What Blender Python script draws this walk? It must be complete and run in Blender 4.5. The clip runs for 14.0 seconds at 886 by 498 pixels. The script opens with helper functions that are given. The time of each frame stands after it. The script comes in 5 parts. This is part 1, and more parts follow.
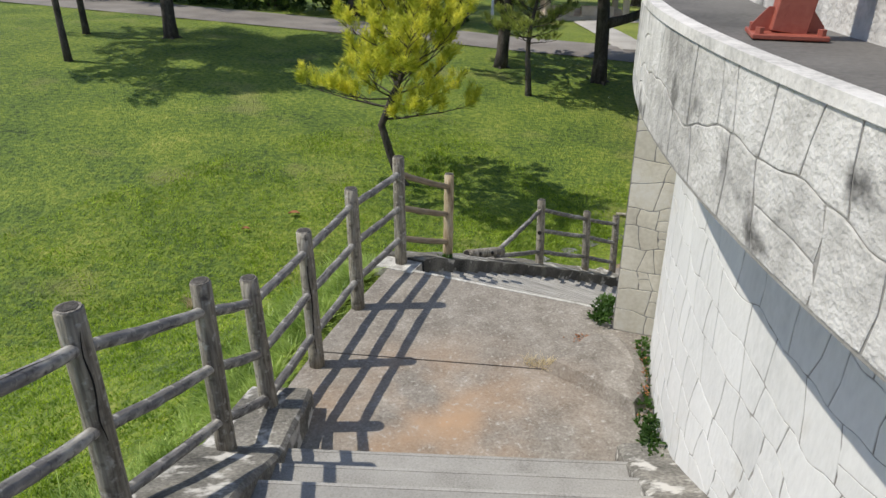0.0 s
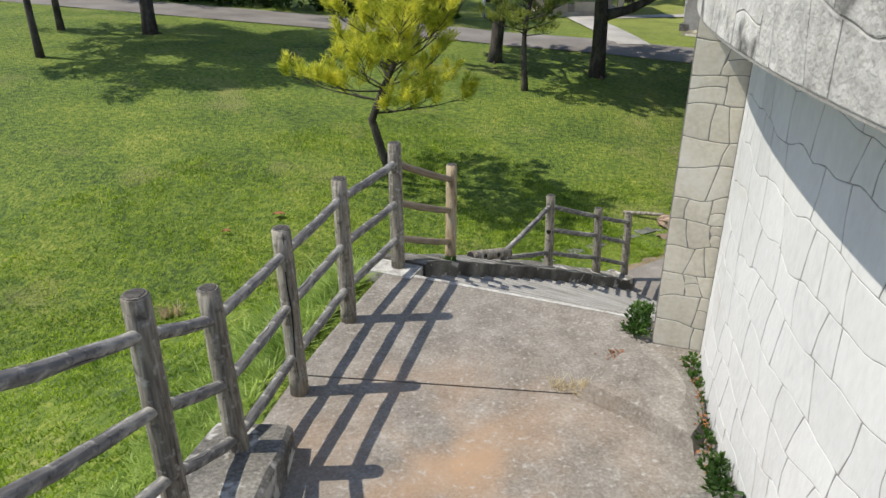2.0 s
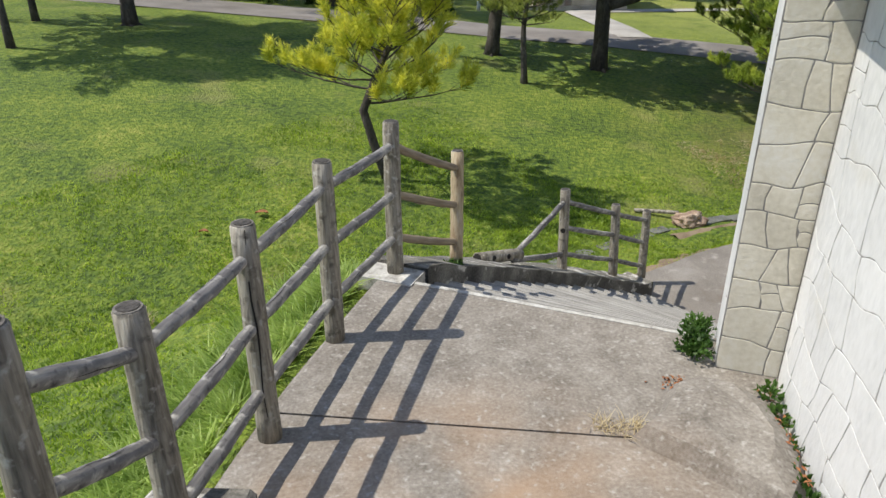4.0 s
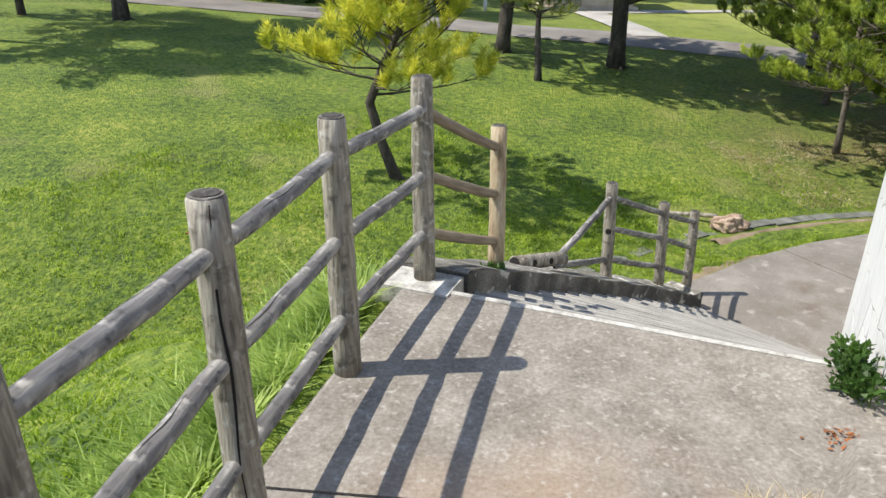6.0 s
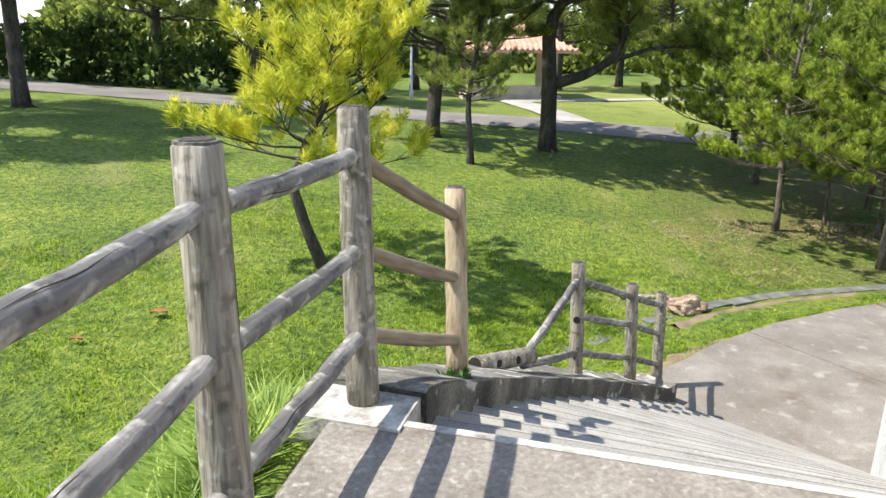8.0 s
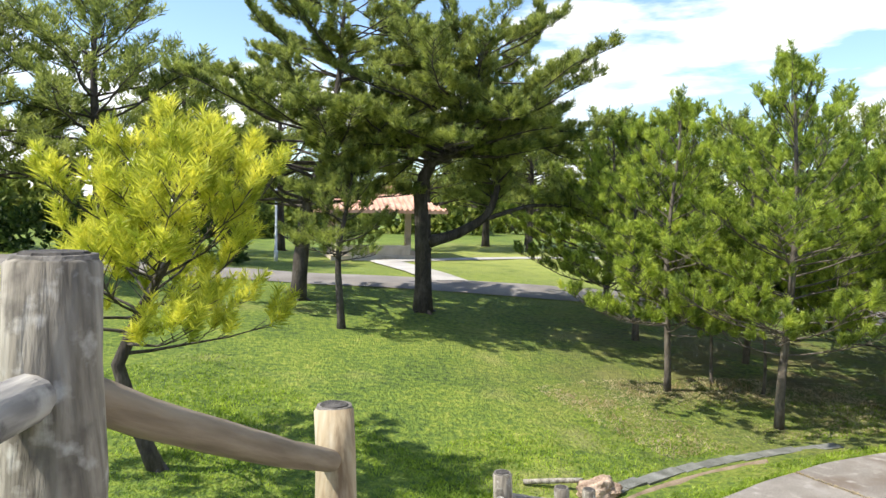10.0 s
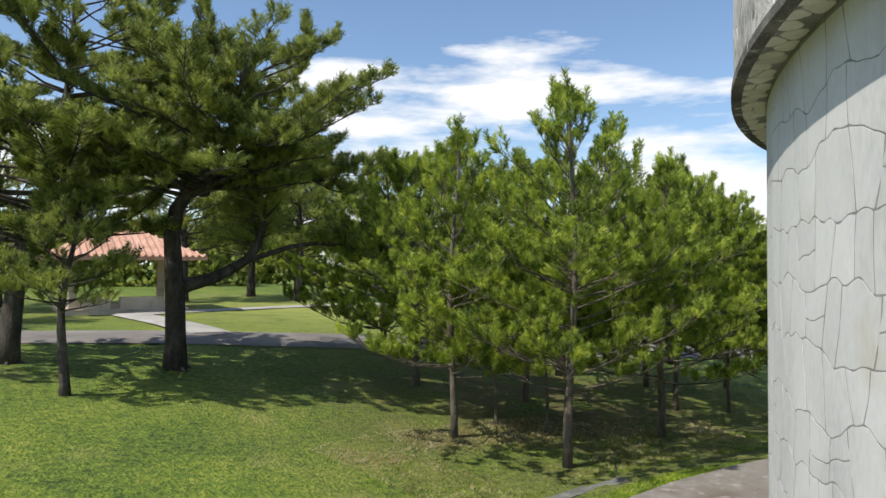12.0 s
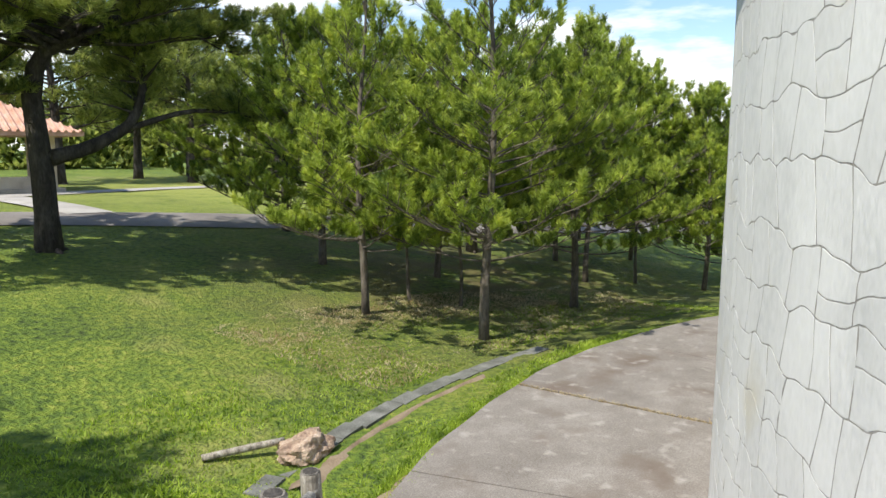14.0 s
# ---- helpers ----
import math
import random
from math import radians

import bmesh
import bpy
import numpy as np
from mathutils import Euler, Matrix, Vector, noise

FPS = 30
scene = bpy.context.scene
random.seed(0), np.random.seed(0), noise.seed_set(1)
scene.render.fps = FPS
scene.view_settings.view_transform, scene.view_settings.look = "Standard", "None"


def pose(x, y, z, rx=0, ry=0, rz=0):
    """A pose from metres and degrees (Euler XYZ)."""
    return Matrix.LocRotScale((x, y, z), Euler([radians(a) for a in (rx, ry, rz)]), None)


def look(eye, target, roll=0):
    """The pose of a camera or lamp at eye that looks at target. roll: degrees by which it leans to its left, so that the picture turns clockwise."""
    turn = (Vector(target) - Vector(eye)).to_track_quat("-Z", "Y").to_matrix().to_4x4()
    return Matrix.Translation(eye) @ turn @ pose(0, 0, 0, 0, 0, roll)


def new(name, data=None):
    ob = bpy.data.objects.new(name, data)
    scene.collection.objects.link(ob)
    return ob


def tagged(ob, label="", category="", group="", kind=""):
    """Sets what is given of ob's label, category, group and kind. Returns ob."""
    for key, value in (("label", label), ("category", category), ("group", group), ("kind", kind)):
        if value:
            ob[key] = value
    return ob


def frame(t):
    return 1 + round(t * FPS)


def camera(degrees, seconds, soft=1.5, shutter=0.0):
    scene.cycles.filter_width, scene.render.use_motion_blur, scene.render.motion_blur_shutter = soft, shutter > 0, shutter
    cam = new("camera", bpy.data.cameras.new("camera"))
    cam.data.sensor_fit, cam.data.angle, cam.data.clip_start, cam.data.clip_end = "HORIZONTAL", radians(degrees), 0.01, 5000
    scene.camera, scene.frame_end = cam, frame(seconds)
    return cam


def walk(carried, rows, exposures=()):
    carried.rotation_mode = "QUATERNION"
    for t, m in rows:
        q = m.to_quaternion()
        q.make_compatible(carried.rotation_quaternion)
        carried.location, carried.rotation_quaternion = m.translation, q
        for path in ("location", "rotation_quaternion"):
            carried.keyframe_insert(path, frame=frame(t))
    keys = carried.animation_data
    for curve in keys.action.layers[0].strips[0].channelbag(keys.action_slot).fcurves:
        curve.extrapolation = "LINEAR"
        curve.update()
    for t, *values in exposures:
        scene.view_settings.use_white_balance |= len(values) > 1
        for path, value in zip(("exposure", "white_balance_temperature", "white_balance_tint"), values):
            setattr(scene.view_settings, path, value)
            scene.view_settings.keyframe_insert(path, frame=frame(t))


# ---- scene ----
cam = camera(64.2, 14.0)
PATH = [
    (0, (0.329, 0.334, 3.548), (0.24, 2.149, 2.713), 0.4),
    (0.5, (0.27, 0.578, 3.436), (0.182, 2.394, 2.603), 0.4),
    (1, (0.21, 0.82, 3.302), (0.126, 2.637, 2.471), 0.3),
    (1.5, (0.185, 1.081, 3.186), (0.115, 2.9, 2.357), 0.2),
    (2, (0.144, 1.325, 3.068), (0.083, 3.145, 2.241), 0.2),
    (2.5, (0.117, 1.577, 2.963), (0.063, 3.397, 2.137), 0.1),
    (5, (-0.161, 3.012, 2.272), (-0.194, 4.838, 1.456), 0.5),
    (5.5, (-0.25, 3.33, 2.11), (-0.285, 5.159, 1.302), 0.5),
    (6, (-0.322, 3.637, 1.941), (-0.357, 5.47, 1.142), 0.6),
    (6.5, (-0.383, 3.976, 1.8), (-0.41, 5.813, 1.01), 0.8),
    (7, (-0.408, 4.263, 1.698), (-0.386, 6.116, 0.945), 0.8),
    (7.5, (-0.432, 4.556, 1.573), (-0.349, 6.442, 0.913), 0.7),
    (8, (-0.41, 4.898, 1.471), (-0.248, 6.812, 0.913), 0.8),
    (8.5, (-0.401, 5.268, 1.374), (-0.154, 7.207, 0.951), 0.8),
    (9, (-0.354, 5.801, 1.354), (0.024, 7.747, 1.091), 0.9),
    (9.2, (-0.344, 5.955, 1.383), (0.068, 7.899, 1.157), 0.9),
    (11.5, (0.131, 8.022, 0.995), (1.037, 9.804, 1.033), 0.5),
    (12, (0.324, 8.309, 0.931), (1.44, 9.968, 0.974), 0.2),
    (12.5, (0.465, 8.552, 0.833), (1.753, 10.082, 0.848), 0.1),
    (13, (0.557, 8.803, 0.77), (1.895, 10.287, 0.7), 0.2),
    (13.5, (0.656, 9.035, 0.65), (1.988, 10.52, 0.502), 0.2),
    (14, (0.833, 9.25, 0.532), (2.153, 10.728, 0.254), 0.1),
]
EXPOSURE = [(0.0, 0.0), (2.5, 0.15), (5.0, 0.3), (6.0, 0.52), (7.0, 0.62), (8.0, 0.85), (9.2, 0.95), (11.3, 0.38), (12.0, 0.12), (12.6, -0.08), (13.2, 0.25), (14.0, 0.48)]
walk(cam, [(t, look(eye, target, roll)) for t, eye, target, roll in PATH], EXPOSURE)

# ---- world and sun ----
SUN = Vector((-0.578, 0.012, 0.82)).normalized()
SKY_STRENGTH, SUN_STRENGTH = 0.12, 4.4

world = bpy.data.worlds.new("sky")
scene.world = world
world.use_nodes = True
wn, wl = world.node_tree.nodes, world.node_tree.links
wn.clear()
w_out = wn.new("ShaderNodeOutputWorld")
w_bg = wn.new("ShaderNodeBackground")
w_sky = wn.new("ShaderNodeTexSky")
w_sky.sky_type, w_sky.sun_disc = "NISHITA", False
w_sky.sun_elevation = math.asin(SUN.z)
w_sky.sun_rotation = math.atan2(SUN.x, SUN.y)
w_sky.air_density, w_sky.dust_density, w_sky.ozone_density = 1.0, 0.4, 3.0
w_co = wn.new("ShaderNodeTexCoord")
w_map = wn.new("ShaderNodeMapping")
w_map.inputs["Scale"].default_value = (1.6, 1.6, 7.0)
w_map.inputs["Location"].default_value = (0.35, 0.1, 0.2)
w_map.inputs["Rotation"].default_value = (0, 0, radians(17))
w_noise = wn.new("ShaderNodeTexNoise")
w_noise.inputs["Scale"].default_value, w_noise.inputs["Detail"].default_value = 1.5, 7.0
w_noise.inputs["Roughness"].default_value = 0.55
w_ramp = wn.new("ShaderNodeValToRGB")
w_ramp.color_ramp.elements[0].position, w_ramp.color_ramp.elements[1].position = 0.48, 0.57
w_mix = wn.new("ShaderNodeMix")
w_mix.data_type = "RGBA"
w_mix.inputs["B"].default_value = (8.0, 8.1, 8.3, 1)
wl.new(w_co.outputs["Generated"], w_map.inputs["Vector"])
wl.new(w_map.outputs["Vector"], w_noise.inputs["Vector"])
w_sep = wn.new("ShaderNodeSeparateXYZ")
w_low = wn.new("ShaderNodeMapRange")
w_low.inputs["From Min"].default_value, w_low.inputs["From Max"].default_value = 0.15, 0.28
w_low.inputs["To Min"].default_value, w_low.inputs["To Max"].default_value = 0.040, -0.085
w_add = wn.new("ShaderNodeMath")
wl.new(w_co.outputs["Generated"], w_sep.inputs["Vector"])
wl.new(w_sep.outputs["Z"], w_low.inputs["Value"])
wl.new(w_noise.outputs["Fac"], w_add.inputs[0])
wl.new(w_low.outputs["Result"], w_add.inputs[1])
wl.new(w_add.outputs["Value"], w_ramp.inputs["Fac"])
wl.new(w_ramp.outputs["Color"], w_mix.inputs["Factor"])
w_hsv = wn.new("ShaderNodeHueSaturation")
w_hsv.inputs["Saturation"].default_value, w_hsv.inputs["Value"].default_value = 1.0, 1.22
wl.new(w_sky.outputs["Color"], w_hsv.inputs["Color"])
wl.new(w_hsv.outputs["Color"], w_mix.inputs["A"])
wl.new(w_mix.outputs["Result"], w_bg.inputs["Color"])
w_bg.inputs["Strength"].default_value = SKY_STRENGTH
wl.new(w_bg.outputs["Background"], w_out.inputs["Surface"])

sun_data = bpy.data.lights.new("sun", "SUN")
sun_data.energy, sun_data.angle, sun_data.color = SUN_STRENGTH, radians(0.53), (1.0, 0.94, 0.83)
sun = new("sun", sun_data)
sun.matrix_world = look(SUN * 50, (0, 0, 0))

# ---- materials ----


def material(name, stops, scale=3.0, fine=40.0, rough=0.85, bump=0.25, bump_scale=60.0, stretch=(1, 1, 1), vary=0.0,
             island=False, speck=None, rust=None, fine_mix=0.35, distance=0.01, detail=6.0, rugged=0.5,
             field=None):
    """stops: colours from dark to light, spread by a coarse noise; fine: a second, finer noise on top; vary: difference from piece to piece."""
    m = bpy.data.materials.new(name)
    m.use_nodes = True
    n, l = m.node_tree.nodes, m.node_tree.links
    b = n["Principled BSDF"]
    co = n.new("ShaderNodeTexCoord")
    mp = n.new("ShaderNodeMapping")
    mp.inputs["Scale"].default_value = stretch
    l.new(co.outputs["Object"], mp.inputs["Vector"])
    big = n.new("ShaderNodeTexNoise")
    big.inputs["Scale"].default_value, big.inputs["Detail"].default_value = scale, detail
    big.inputs["Roughness"].default_value = rugged
    small = n.new("ShaderNodeTexNoise")
    small.inputs["Scale"].default_value, small.inputs["Detail"].default_value = fine, 4.0
    for t in (big, small):
        l.new(mp.outputs["Vector"], t.inputs["Vector"])
    mixf = n.new("ShaderNodeMix")
    mixf.inputs["Factor"].default_value = fine_mix
    l.new(big.outputs["Fac"], mixf.inputs["A"])
    l.new(small.outputs["Fac"], mixf.inputs["B"])
    ramp = n.new("ShaderNodeValToRGB")
    e = ramp.color_ramp.elements
    while len(e) < len(stops):
        e.new(0.5)
    for k, c in enumerate(stops):
        e[k].position = 0.33 + 0.34 * k / max(1, len(stops) - 1)
        e[k].color = (*c, 1)
    l.new(mixf.outputs["Result"], ramp.inputs["Fac"])
    colour = ramp.outputs["Color"]
    if vary:
        hsv = n.new("ShaderNodeHueSaturation")
        rnd = n.new("ShaderNodeNewGeometry" if island else "ShaderNodeObjectInfo")
        ma = n.new("ShaderNodeMapRange")
        ma.inputs["To Min"].default_value, ma.inputs["To Max"].default_value = 1 - vary, 1 + vary
        l.new(rnd.outputs["Random Per Island" if island else "Random"], ma.inputs["Value"])
        l.new(ma.outputs["Result"], hsv.inputs["Value"])
        l.new(colour, hsv.inputs["Color"])
        colour = hsv.outputs["Color"]
    for speck in (field, rust, speck):
        if not speck:
            continue
        sp = n.new("ShaderNodeTexNoise")
        sp.inputs["Scale"].default_value, sp.inputs["Detail"].default_value = speck[0], 5.0
        l.new(co.outputs["Object"], sp.inputs["Vector"])
        sr = n.new("ShaderNodeMapRange")
        sr.inputs["From Min"].default_value, sr.inputs["From Max"].default_value = speck[1], speck[2]
        l.new(sp.outputs["Fac"], sr.inputs["Value"])
        amount = sr.outputs["Result"]
        if len(speck) > 4:
            far = n.new("ShaderNodeVectorMath")
            far.operation = "DISTANCE"
            far.inputs[1].default_value = speck[4][:3]
            l.new(co.outputs["Object"], far.inputs[0])
            fr = n.new("ShaderNodeMapRange")
            fr.inputs["From Min"].default_value, fr.inputs["From Max"].default_value = 0.15, speck[4][3]
            fr.inputs["To Min"].default_value, fr.inputs["To Max"].default_value = 1.0, 0.0
            l.new(far.outputs["Value"], fr.inputs["Value"])
            mu = n.new("ShaderNodeMath")
            mu.operation = "MULTIPLY"
            l.new(amount, mu.inputs[0])
            l.new(fr.outputs["Result"], mu.inputs[1])
            amount = mu.outputs["Value"]
        sm = n.new("ShaderNodeMix")
        sm.data_type = "RGBA"
        sm.inputs["B"].default_value = (*speck[3], 1)
        l.new(amount, sm.inputs["Factor"])
        l.new(colour, sm.inputs["A"])
        colour = sm.outputs["Result"]
    l.new(colour, b.inputs["Base Color"])
    b.inputs["Roughness"].default_value = rough
    if bump:
        bn = n.new("ShaderNodeTexNoise")
        bn.inputs["Scale"].default_value, bn.inputs["Detail"].default_value = bump_scale, 5.0
        l.new(mp.outputs["Vector"], bn.inputs["Vector"])
        bu = n.new("ShaderNodeBump")
        bu.inputs["Strength"].default_value, bu.inputs["Distance"].default_value = bump, distance
        l.new(bn.outputs["Fac"], bu.inputs["Height"])
        l.new(bu.outputs["Normal"], b.inputs["Normal"])
    return m


def leaf_material(name, dark, light, yellow=None, share=0.2):
    """Leaves and needles: a colour for each blade, some light passing through."""
    m = bpy.data.materials.new(name)
    m.use_nodes = True
    n, l = m.node_tree.nodes, m.node_tree.links
    b, out = n["Principled BSDF"], n["Material Output"]
    geo = n.new("ShaderNodeNewGeometry")
    co = n.new("ShaderNodeTexCoord")
    patch = n.new("ShaderNodeTexNoise")
    patch.inputs["Scale"].default_value, patch.inputs["Detail"].default_value = 2.6, 3.0
    l.new(co.outputs["Object"], patch.inputs["Vector"])
    add = n.new("ShaderNodeMath")
    add.operation = "MULTIPLY_ADD"
    add.inputs[1].default_value = 0.18
    l.new(geo.outputs["Random Per Island"], add.inputs[0])
    l.new(patch.outputs["Fac"], add.inputs[2])
    ramp = n.new("ShaderNodeValToRGB")
    e = ramp.color_ramp.elements
    e[0].position, e[0].color = 0.44, (*dark, 1)
    e[1].position, e[1].color = 0.72, (*light, 1)
    if yellow:
        k = e.new(1.0 - share)
        k.color = (*light, 1)
        e[len(e) - 1].position = 1.0
        e[len(e) - 1].color = (*yellow, 1)
    l.new(add.outputs["Value"], ramp.inputs["Fac"])
    l.new(ramp.outputs["Color"], b.inputs["Base Color"])
    b.inputs["Roughness"].default_value = 0.55
    tr = n.new("ShaderNodeBsdfTranslucent")
    l.new(ramp.outputs["Color"], tr.inputs["Color"])
    mx = n.new("ShaderNodeMixShader")
    mx.inputs["Fac"].default_value = 0.5
    l.new(b.outputs["BSDF"], mx.inputs[1])
    l.new(tr.outputs["BSDF"], mx.inputs[2])
    l.new(mx.outputs["Shader"], out.inputs["Surface"])
    return m


GRASS = material("lawn", [(0.026, 0.050, 0.006), (0.088, 0.145, 0.013), (0.165, 0.225, 0.020), (0.29, 0.31, 0.055)], scale=0.45, fine=8.0, rough=0.9,
                 bump=1.0, bump_scale=16.0, fine_mix=0.60, distance=0.10, rugged=0.62, speck=(0.5, 0.58, 0.86, (0.27, 0.25, 0.09)), rust=(0.9, 0.30, 0.60, (0.125, 0.095, 0.045), (13.8, 22.3, -3.0, 10.5)),
                 field=(1.2, 0.2, 0.5, (0.34, 0.36, 0.085), (17.0, 43.0, -1.2, 17.0)))
BLADE = leaf_material("grass_blade", (0.13, 0.22, 0.018), (0.42, 0.55, 0.055), (0.58, 0.57, 0.17), 0.14)
BLADE_LONG = leaf_material("long_grass_blade", (0.20, 0.31, 0.05), (0.52, 0.65, 0.17), (0.66, 0.68, 0.36), 0.16)
CONCRETE = material("worn_concrete", [(0.105, 0.092, 0.078), (0.19, 0.168, 0.143), (0.27, 0.245, 0.213), (0.40, 0.372, 0.335)], scale=2.6, fine=48.0, rough=0.92, bump=0.6,
                    bump_scale=140.0, fine_mix=0.36, distance=0.006, detail=15.0, rugged=0.76, speck=(26.0, 0.58, 0.78, (0.42, 0.40, 0.365)), rust=(1.6, 0.36, 0.72, (0.42, 0.27, 0.16), (0.1, 4.85, -0.05, 1.5)))
STEP = material("step_concrete", [(0.20, 0.19, 0.175), (0.30, 0.29, 0.27), (0.36, 0.35, 0.33)], scale=2.5, fine=70.0, rough=0.92, bump=0.4,
                bump_scale=160.0, fine_mix=0.45, distance=0.005, vary=0.12)
# weathered concrete with the shade of the lower kerb's sides in its colour
KERB_DARK = material("weathered_kerb_in_shade", [(0.030, 0.028, 0.025), (0.10, 0.093, 0.082), (0.26, 0.245, 0.215)], scale=2.6, fine=45.0, rough=0.95, bump=0.6,
                bump_scale=120.0, fine_mix=0.35, distance=0.008, speck=(6.0, 0.60, 0.68, (0.50, 0.48, 0.44)))
ASPHALT = material("path_surface", [(0.13, 0.114, 0.098), (0.215, 0.194, 0.172), (0.325, 0.302, 0.276)], scale=1.1, fine=60.0, rough=0.93, bump=0.35,
                   bump_scale=200.0, fine_mix=0.45, distance=0.005, detail=12.0, rugged=0.66,
                   rust=(1.3, 0.54, 0.72, (0.15, 0.12, 0.097)), speck=(4.0, 0.58, 0.76, (0.36, 0.335, 0.305)))
ROAD = material("road_surface", [(0.135, 0.122, 0.112), (0.20, 0.182, 0.168), (0.27, 0.25, 0.232)], scale=0.6, fine=20.0, rough=0.93, bump=0.2)
PALE = material("pale_paving", [(0.30, 0.28, 0.255), (0.39, 0.37, 0.34), (0.46, 0.44, 0.41)], scale=1.0, fine=20.0, rough=0.9, bump=0.2)
PAINT = material("worn_white_paint", [(0.19, 0.175, 0.155), (0.43, 0.415, 0.38), (0.62, 0.61, 0.57)], scale=9.0, fine=50.0, rough=0.8, bump=0.3)
STONE_WHITE = material("white_painted_stone", [(0.50, 0.505, 0.50), (0.61, 0.61, 0.60), (0.67, 0.67, 0.66)], scale=1.3, fine=25.0, rough=0.75, bump=0.3,
                       bump_scale=35.0, vary=0.05, distance=0.012, stretch=(1, 1, 0.5), speck=(1.1, 0.62, 0.82, (0.50, 0.46, 0.36)))
STONE_CREAM = material("cream_painted_stone", [(0.52, 0.48, 0.38), (0.65, 0.61, 0.50), (0.73, 0.71, 0.64)], scale=1.8, fine=30.0, rough=0.8, bump=0.22,
                       bump_scale=40.0, vary=0.07, distance=0.012)
STONE_OLD = material("weathered_grey_stone", [(0.26, 0.25, 0.235), (0.50, 0.485, 0.46), (0.67, 0.655, 0.63)], scale=2.2, fine=14.0, rough=0.88, bump=0.7,
                     bump_scale=45.0, vary=0.06, distance=0.015, speck=(3.2, 0.585, 0.68, (0.085, 0.082, 0.078)))
JOINT = material("grey_joint", [(0.19, 0.18, 0.165), (0.33, 0.32, 0.30)], scale=5.0, rough=0.95, bump=0.4)
LIP = material("parapet_lip", [(0.36, 0.35, 0.33), (0.60, 0.58, 0.55), (0.72, 0.70, 0.67)], scale=4.0, rough=0.85, bump=0.5)
DECK = material("deck_surface", [(0.065, 0.062, 0.058), (0.12, 0.113, 0.105), (0.17, 0.162, 0.15)], scale=2.0, rough=0.9, bump=0.4)
RED = material("red_oxide_paint", [(0.22, 0.050, 0.032), (0.30, 0.075, 0.048), (0.34, 0.10, 0.065)], scale=5.0, fine=60.0, rough=0.55, bump=0.15)
WOOD = material("weathered_post_wood", [(0.068, 0.057, 0.044), (0.25, 0.222, 0.178), (0.43, 0.395, 0.33)], scale=7.0, fine=34.0, rough=0.9, bump=0.9,
                bump_scale=30.0, stretch=(1.6, 1.6, 0.14), vary=0.14, distance=0.012, fine_mix=0.5,
                rust=(15.0, 0.55, 0.72, (0.09, 0.078, 0.062)), speck=(22.0, 0.58, 0.72, (0.42, 0.40, 0.355)))
RAIL = material("weathered_rail_wood", [(0.030, 0.027, 0.027), (0.105, 0.099, 0.098), (0.19, 0.181, 0.172), (0.40, 0.38, 0.345)], scale=5.0, fine=26.0, rough=0.82, bump=0.8,
                bump_scale=26.0, stretch=(0.28, 1.5, 1.5), rust=(26.0, 0.56, 0.72, (0.06, 0.055, 0.055)), speck=(19.0, 0.57, 0.70, (0.38, 0.365, 0.33)), vary=0.16, distance=0.008, fine_mix=0.4)
RAIL_BROWN = material("brownish_rail_wood", [(0.075, 0.055, 0.036), (0.22, 0.17, 0.115), (0.36, 0.30, 0.22)], scale=5.0, fine=26.0, rough=0.85, bump=0.8,
                      bump_scale=26.0, stretch=(0.16, 1.3, 1.3), vary=0.12, distance=0.008, fine_mix=0.45)
WOOD_NEW = material("newer_post_wood", [(0.18, 0.12, 0.065), (0.38, 0.30, 0.19), (0.48, 0.42, 0.31)], scale=6.0, fine=30.0, rough=0.85, bump=0.6,
                    bump_scale=28.0, stretch=(1.6, 1.6, 0.10), vary=0.08, distance=0.01, fine_mix=0.5)
WOOD_END = material("sawn_wood_end", [(0.05, 0.045, 0.04), (0.16, 0.145, 0.125), (0.30, 0.28, 0.25)], scale=22.0, fine=80.0, rough=0.95, bump=0.8, vary=0.1)
CORE = material("dark_wood_core", [(0.022, 0.020, 0.018), (0.055, 0.049, 0.043), (0.11, 0.10, 0.088)], scale=24.0, fine=90.0, rough=0.95, bump=0.9)
# near-black colour for the shade inside rail holes and splits, drawn without depth
HOLE_SHADE = material("socket_shade", [(0.012, 0.010, 0.009), (0.02, 0.018, 0.015)], rough=1.0, bump=0.0)
BARK = material("pine_bark", [(0.022, 0.018, 0.015), (0.06, 0.05, 0.042), (0.12, 0.105, 0.09)], scale=6.0, fine=28.0, rough=0.95, bump=1.0, bump_scale=22.0,
                stretch=(1, 1, 0.35), distance=0.03)
BARK_LIGHT = material("young_pine_bark", [(0.05, 0.042, 0.033), (0.12, 0.10, 0.08), (0.20, 0.175, 0.14)], scale=9.0, fine=30.0, rough=0.95, bump=0.9,
                      bump_scale=30.0, stretch=(1, 1, 0.4), distance=0.02)
NEEDLE_YELLOW = leaf_material("yellow_needles", (0.33, 0.39, 0.03), (0.80, 0.77, 0.10), (0.90, 0.84, 0.20), 0.25)
NEEDLE_GREEN = leaf_material("green_needles", (0.092, 0.15, 0.022), (0.49, 0.59, 0.085), (0.88, 0.83, 0.17), 0.30)
NEEDLE_DARK = leaf_material("dark_needles", (0.09, 0.13, 0.03), (0.43, 0.48, 0.11))
LEAF = leaf_material("weed_leaf", (0.03, 0.075, 0.012), (0.09, 0.18, 0.03))
BUSH = leaf_material("bush_leaf", (0.025, 0.055, 0.012), (0.09, 0.15, 0.03), (0.17, 0.22, 0.05), 0.12)
DRY = leaf_material("dry_straw", (0.38, 0.29, 0.15), (0.66, 0.56, 0.36))
